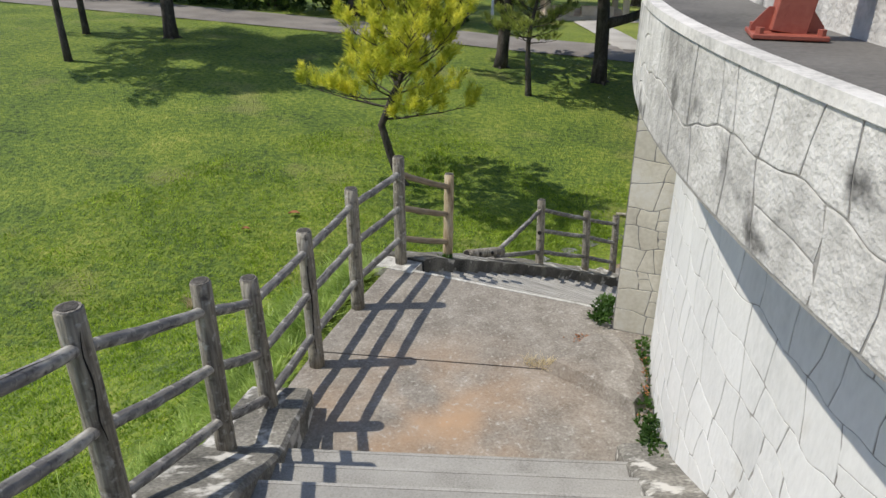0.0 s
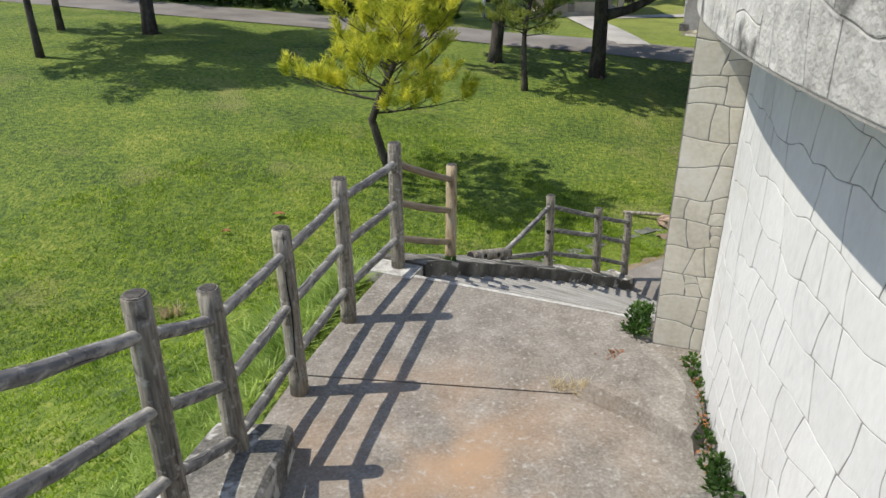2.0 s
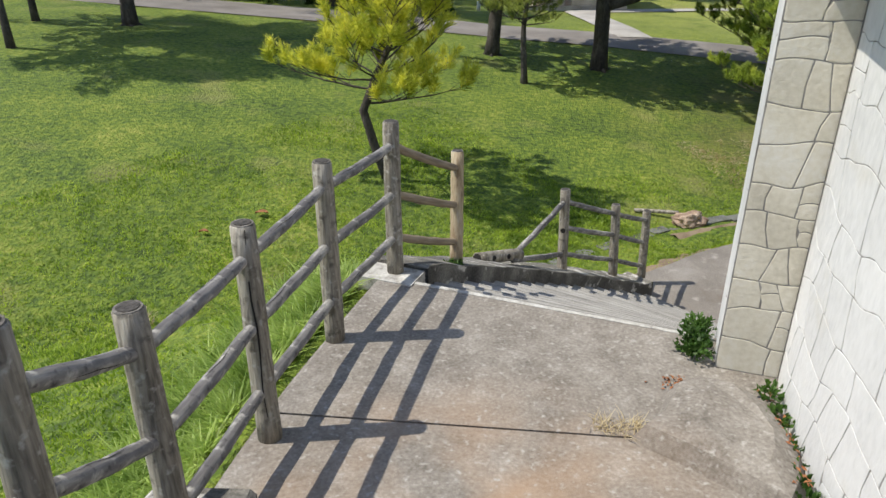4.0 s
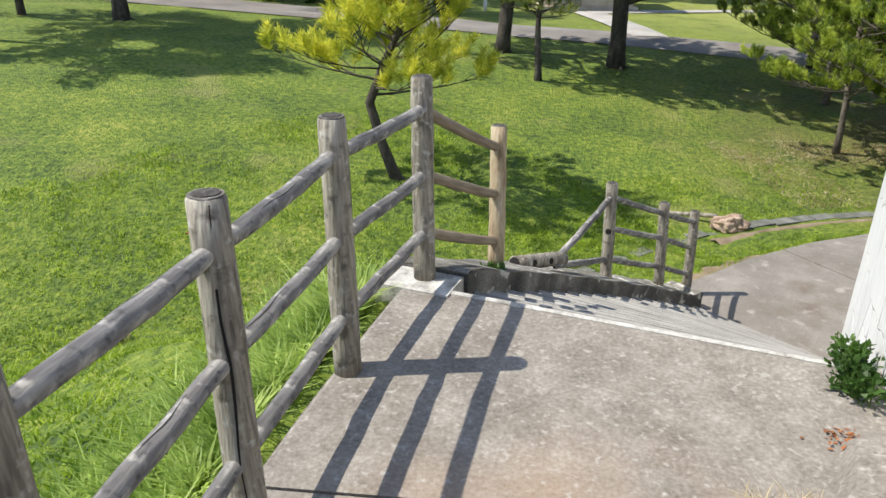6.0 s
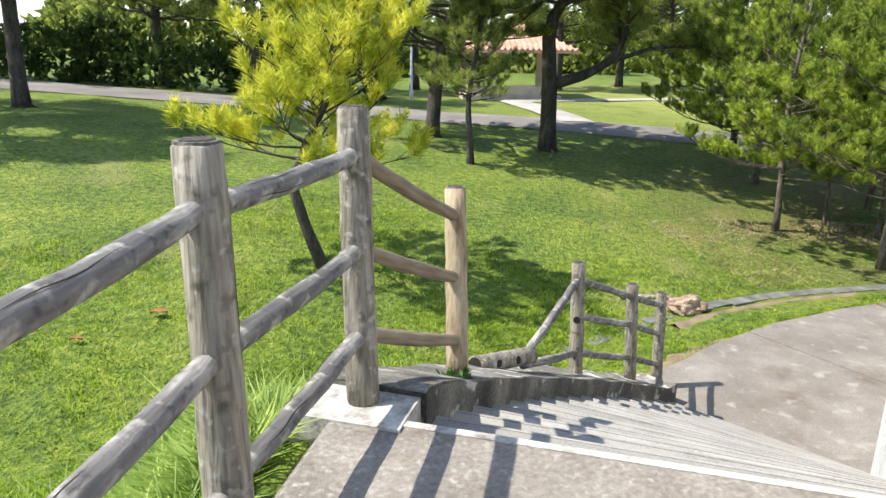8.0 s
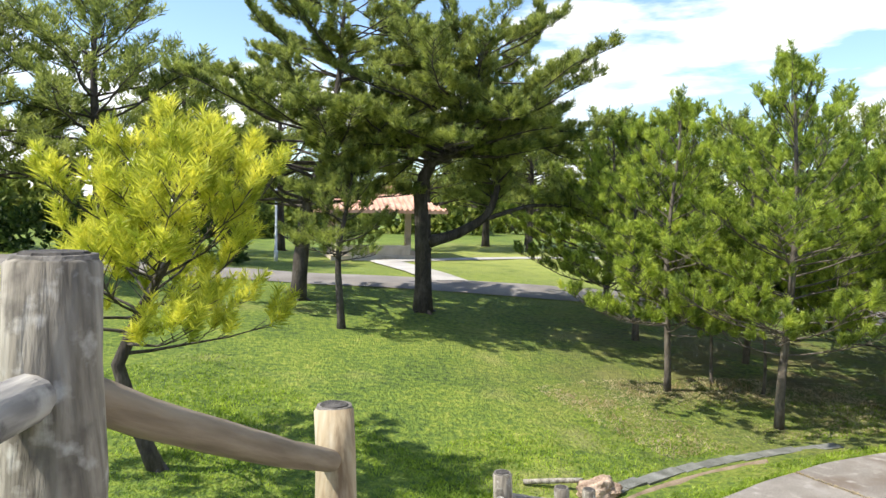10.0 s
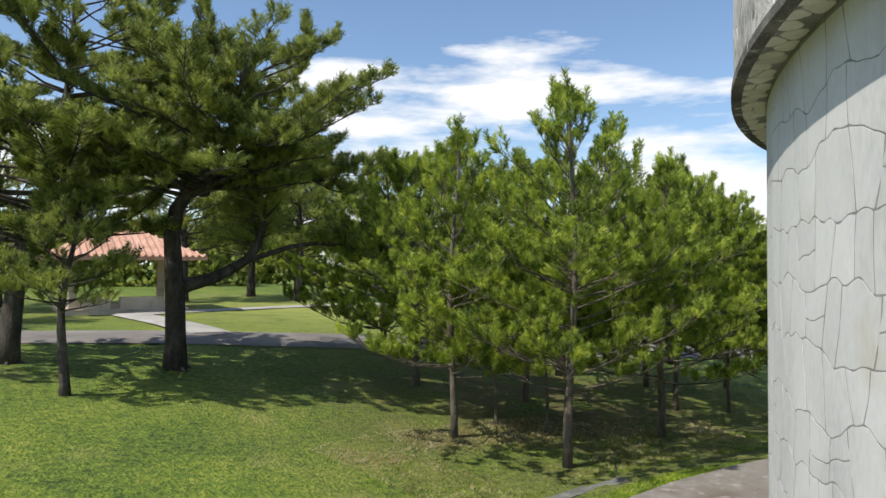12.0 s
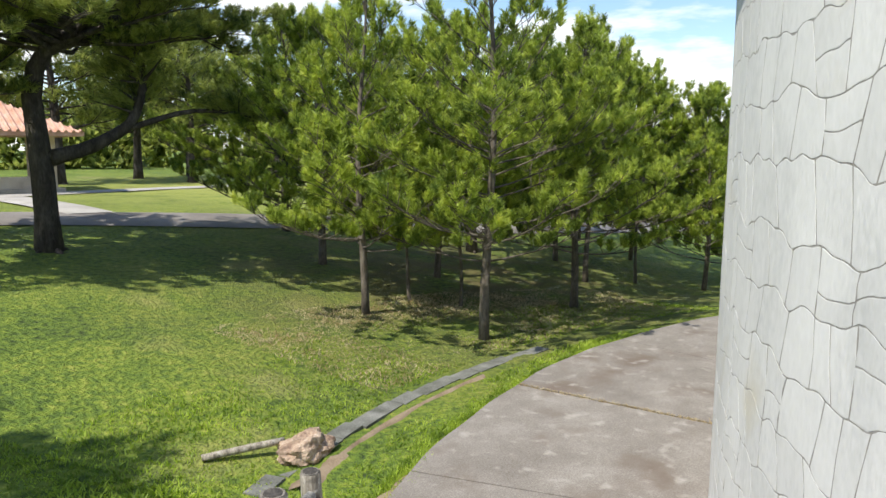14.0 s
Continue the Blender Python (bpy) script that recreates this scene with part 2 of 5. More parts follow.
KERB_PALE = material("lichen_spotted_kerb", [(0.05, 0.047, 0.042), (0.17, 0.16, 0.14), (0.36, 0.34, 0.30)], scale=3.0, fine=40.0, rough=0.95, bump=0.6,
                     bump_scale=120.0, fine_mix=0.4, distance=0.008, speck=(5.0, 0.56, 0.64, (0.56, 0.54, 0.50)))
DEAD_LEAF = material("brown_dead_leaf", [(0.20, 0.07, 0.025), (0.38, 0.16, 0.06)], scale=20.0, rough=0.8, bump=0.4)
DIRT = material("bare_earth", [(0.14, 0.10, 0.065), (0.24, 0.18, 0.12), (0.30, 0.24, 0.17)], scale=3.0, rough=0.95, bump=0.6)
GUTTER = material("gutter_concrete", [(0.065, 0.068, 0.052), (0.145, 0.148, 0.132), (0.25, 0.25, 0.23)], scale=3.0, rough=0.9, bump=0.4)
ROCK = material("pale_brown_rock", [(0.16, 0.10, 0.07), (0.40, 0.29, 0.21), (0.58, 0.47, 0.37)], scale=4.5, fine=30.0, rough=0.9, bump=1.0, bump_scale=25.0,
                distance=0.03)
TILE = material("orange_roof_tile", [(0.42, 0.22, 0.15), (0.56, 0.33, 0.24), (0.66, 0.44, 0.35)], scale=2.0, rough=0.8, bump=0.3, vary=0.1)
CREAM = material("cream_masonry", [(0.42, 0.34, 0.25), (0.58, 0.49, 0.38), (0.66, 0.58, 0.47)], scale=2.0, rough=0.85, bump=0.3)
WHITE_METAL = material("white_metal", [(0.62, 0.62, 0.60), (0.72, 0.72, 0.70)], rough=0.5, bump=0.05)

# ---- building helpers ----
CX, CY = 11.314, 3.137
R_DRUM, R_RECESS, R_FENCE = 10.14, 9.76, 12.69
Z_PATH, Z_LINTEL, Z_SOFFIT, Z_DECK = -2.72, 2.62, 2.28, 3.18
PHI_STEP1, PHI_STEP2, STEP_TURN, RISE2, STEPS2 = 5.2, 20.3, 1.62, 0.155, 17
PHI_END = PHI_STEP2 + STEP_TURN * STEPS2
Y_FLIGHT1, RUN1, RISE1 = 4.26, 0.32, 0.15


def polar(r, phi, z=0.0):
    """A point at a distance from the tower's axis and degrees round it, from the left."""
    a = radians(phi)
    return Vector((CX - r * math.cos(a), CY + r * math.sin(a), z))


def mesh_of(name, verts, faces, mat, smooth=False):
    me = bpy.data.meshes.new(name)
    me.from_pydata([tuple(v) for v in verts], [], faces)
    me.materials.append(mat)
    if smooth:
        me.polygons.foreach_set("use_smooth", [True] * len(me.polygons))
    me.update()
    return me


def solid(name, verts, faces, mat, parent=None, label="", smooth=False):
    ob = new(name, mesh_of(name, verts, faces, mat, smooth))
    if parent:
        ob.parent = parent
    if label:
        tagged(ob, label)
    return ob


def part(name, bm, mat, parent=None, label="", smooth=False):
    me = bpy.data.meshes.new(name)
    bm.to_mesh(me)
    bm.free()
    me.materials.append(mat)
    if smooth:
        me.polygons.foreach_set("use_smooth", [True] * len(me.polygons))
    ob = new(name, me)
    if parent:
        ob.parent = parent
    if label:
        tagged(ob, label)
    return ob


def thing(name, place, label, category, group="", kind=""):
    ob = new(name)
    ob.empty_display_size = 0.1
    ob.matrix_world = Matrix.Translation(place)
    return tagged(ob, label, category, group, kind)


def under(ob, parent):
    """ob, built in world places, becomes a part of parent."""
    ob.parent = parent
    ob.matrix_parent_inverse = parent.matrix_basis.inverted()
    return ob


def prism(outline, z0, z1):
    """A solid over an outline of (x, y); z0 and z1 may be numbers or one for each corner."""
    n = len(outline)
    lo = z0 if isinstance(z0, (list, tuple)) else [z0] * n
    hi = z1 if isinstance(z1, (list, tuple)) else [z1] * n
    v = [(x, y, lo[i]) for i, (x, y) in enumerate(outline)] + [(x, y, hi[i]) for i, (x, y) in enumerate(outline)]
    f = [tuple(range(n - 1, -1, -1)), tuple(range(n, 2 * n))] + [(i, (i + 1) % n, n + (i + 1) % n, n + i) for i in range(n)]
    return v, f


def ring_block(r0, r1, phi0, phi1, z0, z1, n):
    """A bent bar round the axis; z0, z1, r0 and r1: numbers or functions of the angle."""
    def val(q, p):
        return q(p) if callable(q) else q
    v, f = [], []
    for i in range(n + 1):
        p = phi0 + (phi1 - phi0) * i / n
        v += [polar(val(r0, p), p, val(z0, p)), polar(val(r1, p), p, val(z0, p)), polar(val(r1, p), p, val(z1, p)), polar(val(r0, p), p, val(z1, p))]
    for i in range(n):
        a, b = 4 * i, 4 * i + 4
        f += [(a + k, a + (k + 1) % 4, b + (k + 1) % 4, b + k) for k in range(4)]
    f += [(3, 2, 1, 0), (4 * n, 4 * n + 1, 4 * n + 2, 4 * n + 3)]
    return v, f


def tube(points, radii, sides=10, wobble=0.0, seed=0, caps=True):
    """A round bar along points, with a radius at each."""
    rng = random.Random(seed)
    v, f = [], []
    pts = [Vector(p) for p in points]
    up = None
    for i, p in enumerate(pts):
        d = (pts[min(i + 1, len(pts) - 1)] - pts[max(i - 1, 0)]).normalized()
        if up is None:
            up = d.orthogonal().normalized()
        side = d.cross(up).normalized()
        up = side.cross(d).normalized()
        for k in range(sides):
            a = 2 * math.pi * k / sides
            r = radii[i] * (1 + wobble * (rng.random() - 0.5) * 2)
            v.append(p + (side * math.cos(a) + up * math.sin(a)) * r)
    for i in range(len(pts) - 1):
        for k in range(sides):
            a, b = i * sides + k, i * sides + (k + 1) % sides
            f.append((a, b, b + sides, a + sides))
    if caps:
        f.append(tuple(range(sides - 1, -1, -1)))
        f.append(tuple(range((len(pts) - 1) * sides, len(pts) * sides)))
    return v, f


def recess_r(phi):
    """The recessed wall draws back a little along the upper flight."""
    return R_RECESS - 0.012 * max(0.0, min(16.0, 17.0 - phi))


def landing_level(phi):
    """The landing falls a little towards the upper flight."""
    return -0.05 * min(1.0, max(0.0, (PHI_STEP2 - phi) / 4.0))


def stair_level(phi):
    """The height of the walked surface at an angle."""
    if phi < PHI_STEP1:
        return min(2.55, (PHI_STEP1 - phi) * radians(1) * 12.4 / RUN1 * RISE1)
    if phi < PHI_STEP2:
        return landing_level(phi)
    return max(Z_PATH, -(phi - PHI_STEP2) / STEP_TURN * RISE2)


def lawn_plane(x, y):
    p = -4.38 - 0.07 * max(-40, min(40, x)) + 0.11 * min(y, 60)
    c = -1.25 - 0.05 * max(-25, min(x, 2)) + 0.35 * math.sin(x * 0.11) * min(1, max(0, (y - 40) / 30))
    k = 0.25
    m = min(p, c)
    return m - k * math.log(math.exp(-(p - m) / k) + math.exp(-(c - m) / k))


def ground_level(x, y):
    """The lawn: a hollow that rises away from the stairs, with a bank up to them."""
    dx, dy = CX - x, y - CY
    r, phi = math.hypot(dx, dy), math.degrees(math.atan2(dy, dx))
    base = lawn_plane(x, y)
    s = max(0.0, r - 12.85)
    if phi < -70 or phi > 150:
        bank = -2.8 - 0.1 * s if phi > 0 or phi < -160 else 2.4 - 0.4 * s
    else:
        bank = stair_level(phi) - (0.10 if phi < 47 else 0.06) - (0.42 if phi < 47 else 0.16) * s
    if s > 16:
        return base
    k = 0.12
    m = max(base, bank)
    g = m + k * math.log(math.exp((base - m) / k) + math.exp((bank - m) / k)) - k * 0.2
    if s < 0.5:
        g = g + (bank - g) * (1 - s / 0.5)
    fade = max(0.0, (s - 10) / 6)
    return g + (base - g) * fade

# ---- ground ----


def build_ground():
    radii = [12.62, 12.75, 12.85]
    while radii[-1] < 30:
        radii.append(radii[-1] + 0.22 + 0.012 * (radii[-1] - 12.85))
    while radii[-1] < 900:
        radii.append(radii[-1] * 1.09)
    steps = 480
    verts, faces = [], []
    for r in radii:
        for k in range(steps):
            p = polar(r, -180 + 360 * k / steps)
            z = ground_level(p.x, p.y)
            if r > 12.9:
                z += 0.035 * noise.noise((p.x * 0.7, p.y * 0.7, 0)) + 0.02 * noise.noise((p.x * 2.1, p.y * 2.1, 3))
            verts.append((p.x, p.y, z if r > 12.7 else z - 0.4))
    for i in range(len(radii) - 1):
        for k in range(steps):
            a, b = i * steps + k, i * steps + (k + 1) % steps
            faces.append((a, a + steps, b + steps, b))
    tagged(solid("ground", verts, faces, GRASS, smooth=True), "green mown lawn with dry patches in a gentle hollow", "lawn", kind="structure")


build_ground()


def ribbon(name, line, widths, mat, lift, label, category, thick=0.05):
    """A paved strip along a line, laid on the lawn."""
    pts = []
    for i in range(len(line) - 1):
        a, b = Vector((*line[i], 0)), Vector((*line[i + 1], 0))
        n = max(2, int((b - a).length / 0.8))
        pts += [(a.lerp(b, k / n), widths[i] + (widths[i + 1] - widths[i]) * k / n) for k in range(n)]
    pts.append((Vector((*line[-1], 0)), widths[-1]))
    for _ in range(4):
        pts = [pts[0]] + [((pts[i - 1][0] + pts[i][0] * 2 + pts[i + 1][0]) / 4, pts[i][1]) for i in range(1, len(pts) - 1)] + [pts[-1]]
    v, f = [], []
    for i, (p, w) in enumerate(pts):
        d = (pts[min(i + 1, len(pts) - 1)][0] - pts[max(i - 1, 0)][0]).normalized()
        side = Vector((-d.y, d.x, 0))
        for k in range(7):
            q = p + side * w * (k / 6 - 0.5)
            v.append((q.x, q.y, ground_level(q.x, q.y) + lift - (thick if k in (0, 6) else 0)))
    for i in range(len(pts) - 1):
        for k in range(6):
            a = i * 7 + k
            f.append((a, a + 7, a + 8, a + 1))
    return tagged(solid(name, v, f, mat, smooth=True), label, category, kind="structure")


ribbon("road", [(-70, 46), (-40, 41), (-12, 36.4), (-0.6, 34.4), (8, 31.6), (20, 29.6), (32, 29.4), (60, 33)], [4.5, 4.5, 4.4, 4.0, 2.9, 2.6, 2.8, 3],
       ROAD, 0.08, "grey asphalt park road crossing the lawn", "road")
ribbon("pavement", [(7.2, 32.6), (6.9, 36), (6.2, 41.5)], [1.7, 1.5, 1.5], PALE, 0.10, "pale paved path leading to the gazebo", "path")
ribbon("pavement", [(6.2, 41.5), (14, 43), (26, 43.5), (45, 44)], [1.2, 0.7, 0.7, 0.8], PALE, 0.09, "pale paved path across the far lawn", "path")

# ---- lower ring path, gutter ----
lower_path = tagged(new("path_lower"), "grey weathered concrete path curving round the tower", "path", kind="structure")
for a, b in ((PHI_END, 61.6), (61.7, 75.0), (75.1, 89), (89.1, 105), (105.1, 125), (125.1, 150)):
    v, f = ring_block(R_DRUM - 0.15, lambda p: 12.98 + 0.02 * math.sin(p * 0.33) + 0.012 * math.sin(p * 0.9), a, b, Z_PATH - 0.3, Z_PATH, 28)
    solid("slab", v, f, ASPHALT, lower_path)
solid("joint", *ring_block(10.0, 12.9, PHI_END, 150, Z_PATH - 0.35, Z_PATH - 0.02, 60), DIRT, lower_path)
gutter = tagged(new("gutter"), "grey concrete drain channel in short pieces along the lawn", "gutter", kind="structure")
for k in range(12):
    a = 63.3 + k * 1.9
    r = 14.38 - 0.010 * max(0, a - 66) ** 1.15 + 0.02 * math.sin(k * 2.3)
    m = polar(r, a + 0.9)
    z = ground_level(m.x, m.y) + 0.022 + 0.006 * math.sin(k * 1.7)
    v, f = ring_block(r - 0.13, r + 0.13, a, a + 1.85, z - 0.12, z, 2)
    solid("gutter_piece", v, f, GUTTER, gutter)
v, f = [], []
for i in range(33):
    a = 60.0 + i * 0.55
    for k in range(3):
        r = 14.05 - 0.010 * max(0, a - 66) ** 1.15 + (k - 1) * (0.15 + 0.05 * math.sin(i * 1.3)) * (1 if i < 7 else 0.4)
        q = polar(r, a)
        v.append((q.x, q.y, ground_level(q.x, q.y) + (0.05 if k == 1 else -0.02)))
for i in range(32):
    for k in range(2):
        a = i * 3 + k
        f.append((a, a + 3, a + 4, a + 1))
for k in range(9):
    a = 62.6 - k * 1.9
    r = 14.44 + 0.03 * math.sin(k * 2.9)
    m = polar(r, a - 0.9)
    z = ground_level(m.x, m.y) + 0.004 + 0.012 * math.sin(k * 1.9)
    vv, ff = ring_block(r - 0.12, r + 0.12, a - 1.7, a, z - 0.12, z, 2)
    solid("gutter_piece", vv, ff, GUTTER, gutter)
tagged(solid("dirt_strip", v, f, DIRT, smooth=True), "bare brown earth strip beside the drain channel", "earth", kind="structure")

v2, f2 = [], []
for i in range(25):
    a = 48.4 + i * 0.62
    wide = 0.42 * math.sin(math.pi * min(1, (i + 2) / 27)) * (1 + 0.25 * math.sin(i * 1.9))
    for k in range(4):
        q = polar(12.92 + wide * k / 3, a)
        v2.append((q.x, q.y, ground_level(q.x, q.y) + (0.045 if k < 3 else -0.03)))
for i in range(24):
    for k in range(3):
        a = i * 4 + k
        f2.append((a, a + 4, a + 5, a + 1))
tagged(solid("earth_patch", v2, f2, DIRT, smooth=True), "sandy bare earth at the edge of the lower path", "earth", kind="structure")

# ---- landing and stairs ----
EDGE_R = R_RECESS - 0.25
Y_CRACK = 5.74
landing = tagged(new("landing"), "worn grey concrete stair landing with cracks and rusty stains", "landing", kind="structure")


def outline_arc(r, p0, p1, n):
    return [tuple(polar(r, p0 + (p1 - p0) * k / n).xy) for k in range(n + 1)]


phi_crack_l, phi_crack_r = 12.1, 14.7
near = [(-0.93, Y_FLIGHT1), (1.66, Y_FLIGHT1)] + outline_arc(EDGE_R, 6.9, phi_crack_r, 6) + outline_arc(12.72, phi_crack_l, 9.0, 4) + [(-1.14, 4.72)]
far = outline_arc(12.72, PHI_STEP2, phi_crack_l + 0.06, 8) + outline_arc(EDGE_R, phi_crack_r + 0.06, PHI_STEP2, 5)
v, f = prism(near, -0.35, -0.05)
solid("slab", v, f, CONCRETE, landing)
far = far[::-1]
v, f = prism(far, -0.35, [0.004 + landing_level(math.degrees(math.atan2(y - CY, CX - x))) for x, y in far])
solid("slab", v, f, CONCRETE, landing)
# lump of later concrete beside the wall
bm = bmesh.new()
ring0 = [(0.98, 5.62), (1.16, 5.80), (1.28, 6.02), (1.36, 6.16), (1.5, 6.22), (1.7, 6.12), (1.86, 5.9), (1.9, 5.5), (1.8, 5.2), (1.66, 5.0), (1.42, 5.25), (1.2, 5.45)]
vs = [bm.verts.new((x, y, -0.05)) for x, y in ring0]
cx, cy = 1.58, 5.62
v2 = [bm.verts.new((cx + (x - cx) * 0.86, cy + (y - cy) * 0.86, 0.05 + 0.035 * noise.noise((x * 4, y * 4, 1)))) for x, y in ring0]
v3 = [bm.verts.new((cx + (x - cx) * 0.5, cy + (y - cy) * 0.5, 0.095 + 0.03 * noise.noise((x * 4, y * 4, 7)))) for x, y in ring0]
for i in range(len(vs)):
    j = (i + 1) % len(vs)
    bm.faces.new((vs[i], vs[j], v2[j], v2[i]))
    bm.faces.new((v2[i], v2[j], v3[j], v3[i]))
bm.faces.new(v3)
part("repair_patch", bm, CONCRETE, landing, "grey lump of rough repair concrete", smooth=False)
# painted white edge
v, f = ring_block(R_DRUM + 0.02, 12.79, PHI_STEP2 - 0.19, PHI_STEP2 + 0.01, -0.03, 0.007, 3)
solid("edge_line", v, f, PAINT, landing, "worn white painted edge strip")
v, f = ring_block(12.42, 12.90, PHI_STEP2 - 0.4, PHI_STEP2 + 0.95, -0.3, 0.012, 5)
solid("post_footing", v, f, PAINT, landing, "white flaking footing under the corner post")

flight_1 = tagged(new("stairs_upper"), "straight flight of worn grey concrete steps", "stairs", kind="structure")
for k in range(17):
    y1 = Y_FLIGHT1 - k * RUN1
    z = RISE1 * (k + 1)
    bm = bmesh.new()
    out = [(-1.0, y1), (1.62, y1), (1.72, y1 - RUN1 - 0.04), (-1.0, y1 - RUN1 - 0.04)]
    vv = [bm.verts.new((x, y, z - RISE1 - 0.06)) for x, y in out] + [bm.verts.new((x, y, z)) for x, y in out]
    for q in ((3, 2, 1, 0), (4, 5, 6, 7), (0, 1, 5, 4), (1, 2, 6, 5), (2, 3, 7, 6), (3, 0, 4, 7)):
        bm.faces.new([vv[i] for i in q])
    bmesh.ops.bevel(bm, geom=[e for e in bm.edges if all(abs(w.co.z - z) < 1e-5 and abs(w.co.y - y1) < 1e-5 for w in e.verts)], offset=0.022, segments=2, affect="EDGES")
    bmesh.ops.recalc_face_normals(bm, faces=bm.faces)
    step_ob = part("step", bm, STEP, flight_1)
    v, f = prism([(-0.99, y1 - 0.036), (1.61, y1 - 0.036), (1.61, y1 - 0.010), (-0.99, y1 - 0.010)], z - 0.01, z + 0.003)
    solid("nosing", v, f, STEP, step_ob, "worn pale edge of the step")
ytop = Y_FLIGHT1 - 17 * RUN1
v, f = prism([(-1.4, ytop - 5), (1.9, ytop - 5), (1.9, ytop), (-1.4, ytop)], 1.9, 17 * RISE1)
solid("top_landing", v, f, CONCRETE, flight_1)

flight_2 = tagged(new("stairs_lower"), "curving flight of grey concrete steps round the tower", "stairs", kind="structure")
for k in range(STEPS2):
    p0 = PHI_STEP2 + k * STEP_TURN
    z = -RISE2 * (k + 1)
    v, f = ring_block(R_DRUM - 0.1, 12.50, p0, p0 + STEP_TURN + 0.1, z - RISE2 - 0.08, z, 3)
    bm = bmesh.new()
    vv = [bm.verts.new(q) for q in v]
    for q in f:
        bm.faces.new([vv[i] for i in q])
    last = [v[-2], v[-1]]
    bmesh.ops.bevel(bm, geom=[e for e in bm.edges if sorted(min((w.co - Vector(q)).length for q in last) for w in e.verts)[1] < 1e-4], offset=0.02, segments=2, affect="EDGES")
    bmesh.ops.recalc_face_normals(bm, faces=bm.faces)
    step_ob = part("step", bm, STEP, flight_2)
    v, f = ring_block(R_DRUM - 0.02, 12.40, p0 + STEP_TURN - 0.10, p0 + STEP_TURN - 0.03, z - 0.01, z + 0.003, 2)
    solid("nosing", v, f, STEP, step_ob)

# kerbs beside the flights
kerb_1 = tagged(new("kerb_upper"), "mossy weathered concrete kerb beside the steps", "kerb", kind="structure")
bm = bmesh.new()
prev = None
for k in range(30):
    y = 4.98 - k * 0.26
    h = max(0.0, (Y_FLIGHT1 - y) / RUN1 * RISE1) + 0.20
    h = min(h, 2.75) if y < 4.5 else 0.14 + (4.98 - y) * 0.1
    o = 0.012 * math.sin(k * 1.9)
    xo = polar(12.93, math.degrees(math.asin((y - CY) / 12.93))).x
    cur = [bm.verts.new(q) for q in ((-0.93 + o, y, h - 0.55), (-0.95 + o, y, h - 0.03), (-0.98 + o, y, h), (xo + 0.05, y, h + o), (xo, y, h - 0.05), (xo, y, h - 0.55))]
    if prev:
        for i in range(5):
            bm.faces.new((prev[i], prev[i + 1], cur[i + 1], cur[i]))
    else:
        bm.faces.new(cur[::-1])
    prev = cur
bm.faces.new(prev)
bmesh.ops.recalc_face_normals(bm, faces=bm.faces)
part("kerb_block", bm, KERB_PALE, kerb_1)
kerb_r = tagged(new("kerb_wall_side"), "low grey concrete kerb between steps and wall", "kerb", kind="structure")
bm = bmesh.new()
prev = None
for k in range(26):
    y = 4.52 - k * 0.26
    h = max(0.09, (Y_FLIGHT1 - y) / RUN1 * RISE1 + 0.16)
    xr = polar(R_RECESS - 0.28, math.degrees(math.asin((y - CY) / R_RECESS))).x
    cur = [bm.verts.new(q) for q in ((1.40 + 0.012 * math.sin(k * 2.3), y, h - 0.5), (1.42, y, h - 0.025), (1.46, y, h), (xr, y, h + 0.04), (xr, y, h - 0.5))]
    if prev:
        for i in range(4):
            bm.faces.new((prev[i], prev[i + 1], cur[i + 1], cur[i]))
    else:
        bm.faces.new(cur[::-1])
    prev = cur
bm.faces.new(prev)
bmesh.ops.recalc_face_normals(bm, faces=bm.faces)
part("kerb_block", bm, KERB_PALE, kerb_r)


def kerb_top(phi):
    return min(0.035, stair_level(min(phi, PHI_END)) + 0.15)


# sides shaded and top sunlit by colour: dark block under a paler layer
kerb_2 = tagged(new("kerb_lower"), "weathered concrete kerb curving beside the lower steps, its sides coloured as shaded", "kerb", kind="structure")
v, f = ring_block(lambda p: 12.40 + 0.006 * math.sin(p * 1.1), lambda p: 12.88 + 0.02 * math.sin(p * 0.7), PHI_STEP2 + 0.9, 48.6, lambda p: kerb_top(p) - 0.6, lambda p: kerb_top(p) + 0.006 * math.sin(p * 1.7), 110)
solid("kerb_block", v, f, KERB_DARK, kerb_2)
v, f = ring_block(lambda p: 12.405 + 0.006 * math.sin(p * 1.1), lambda p: 12.87 + 0.02 * math.sin(p * 0.7), PHI_STEP2 + 0.92, 48.5, lambda p: kerb_top(p) - 0.002, lambda p: kerb_top(p) + 0.012 + 0.006 * math.sin(p * 1.7), 110)
solid("kerb_sunlit_top", v, f, KERB_PALE, kerb_2, "lichen-spotted top of the kerb, coloured paler as sunlit")

# ---- tower ----


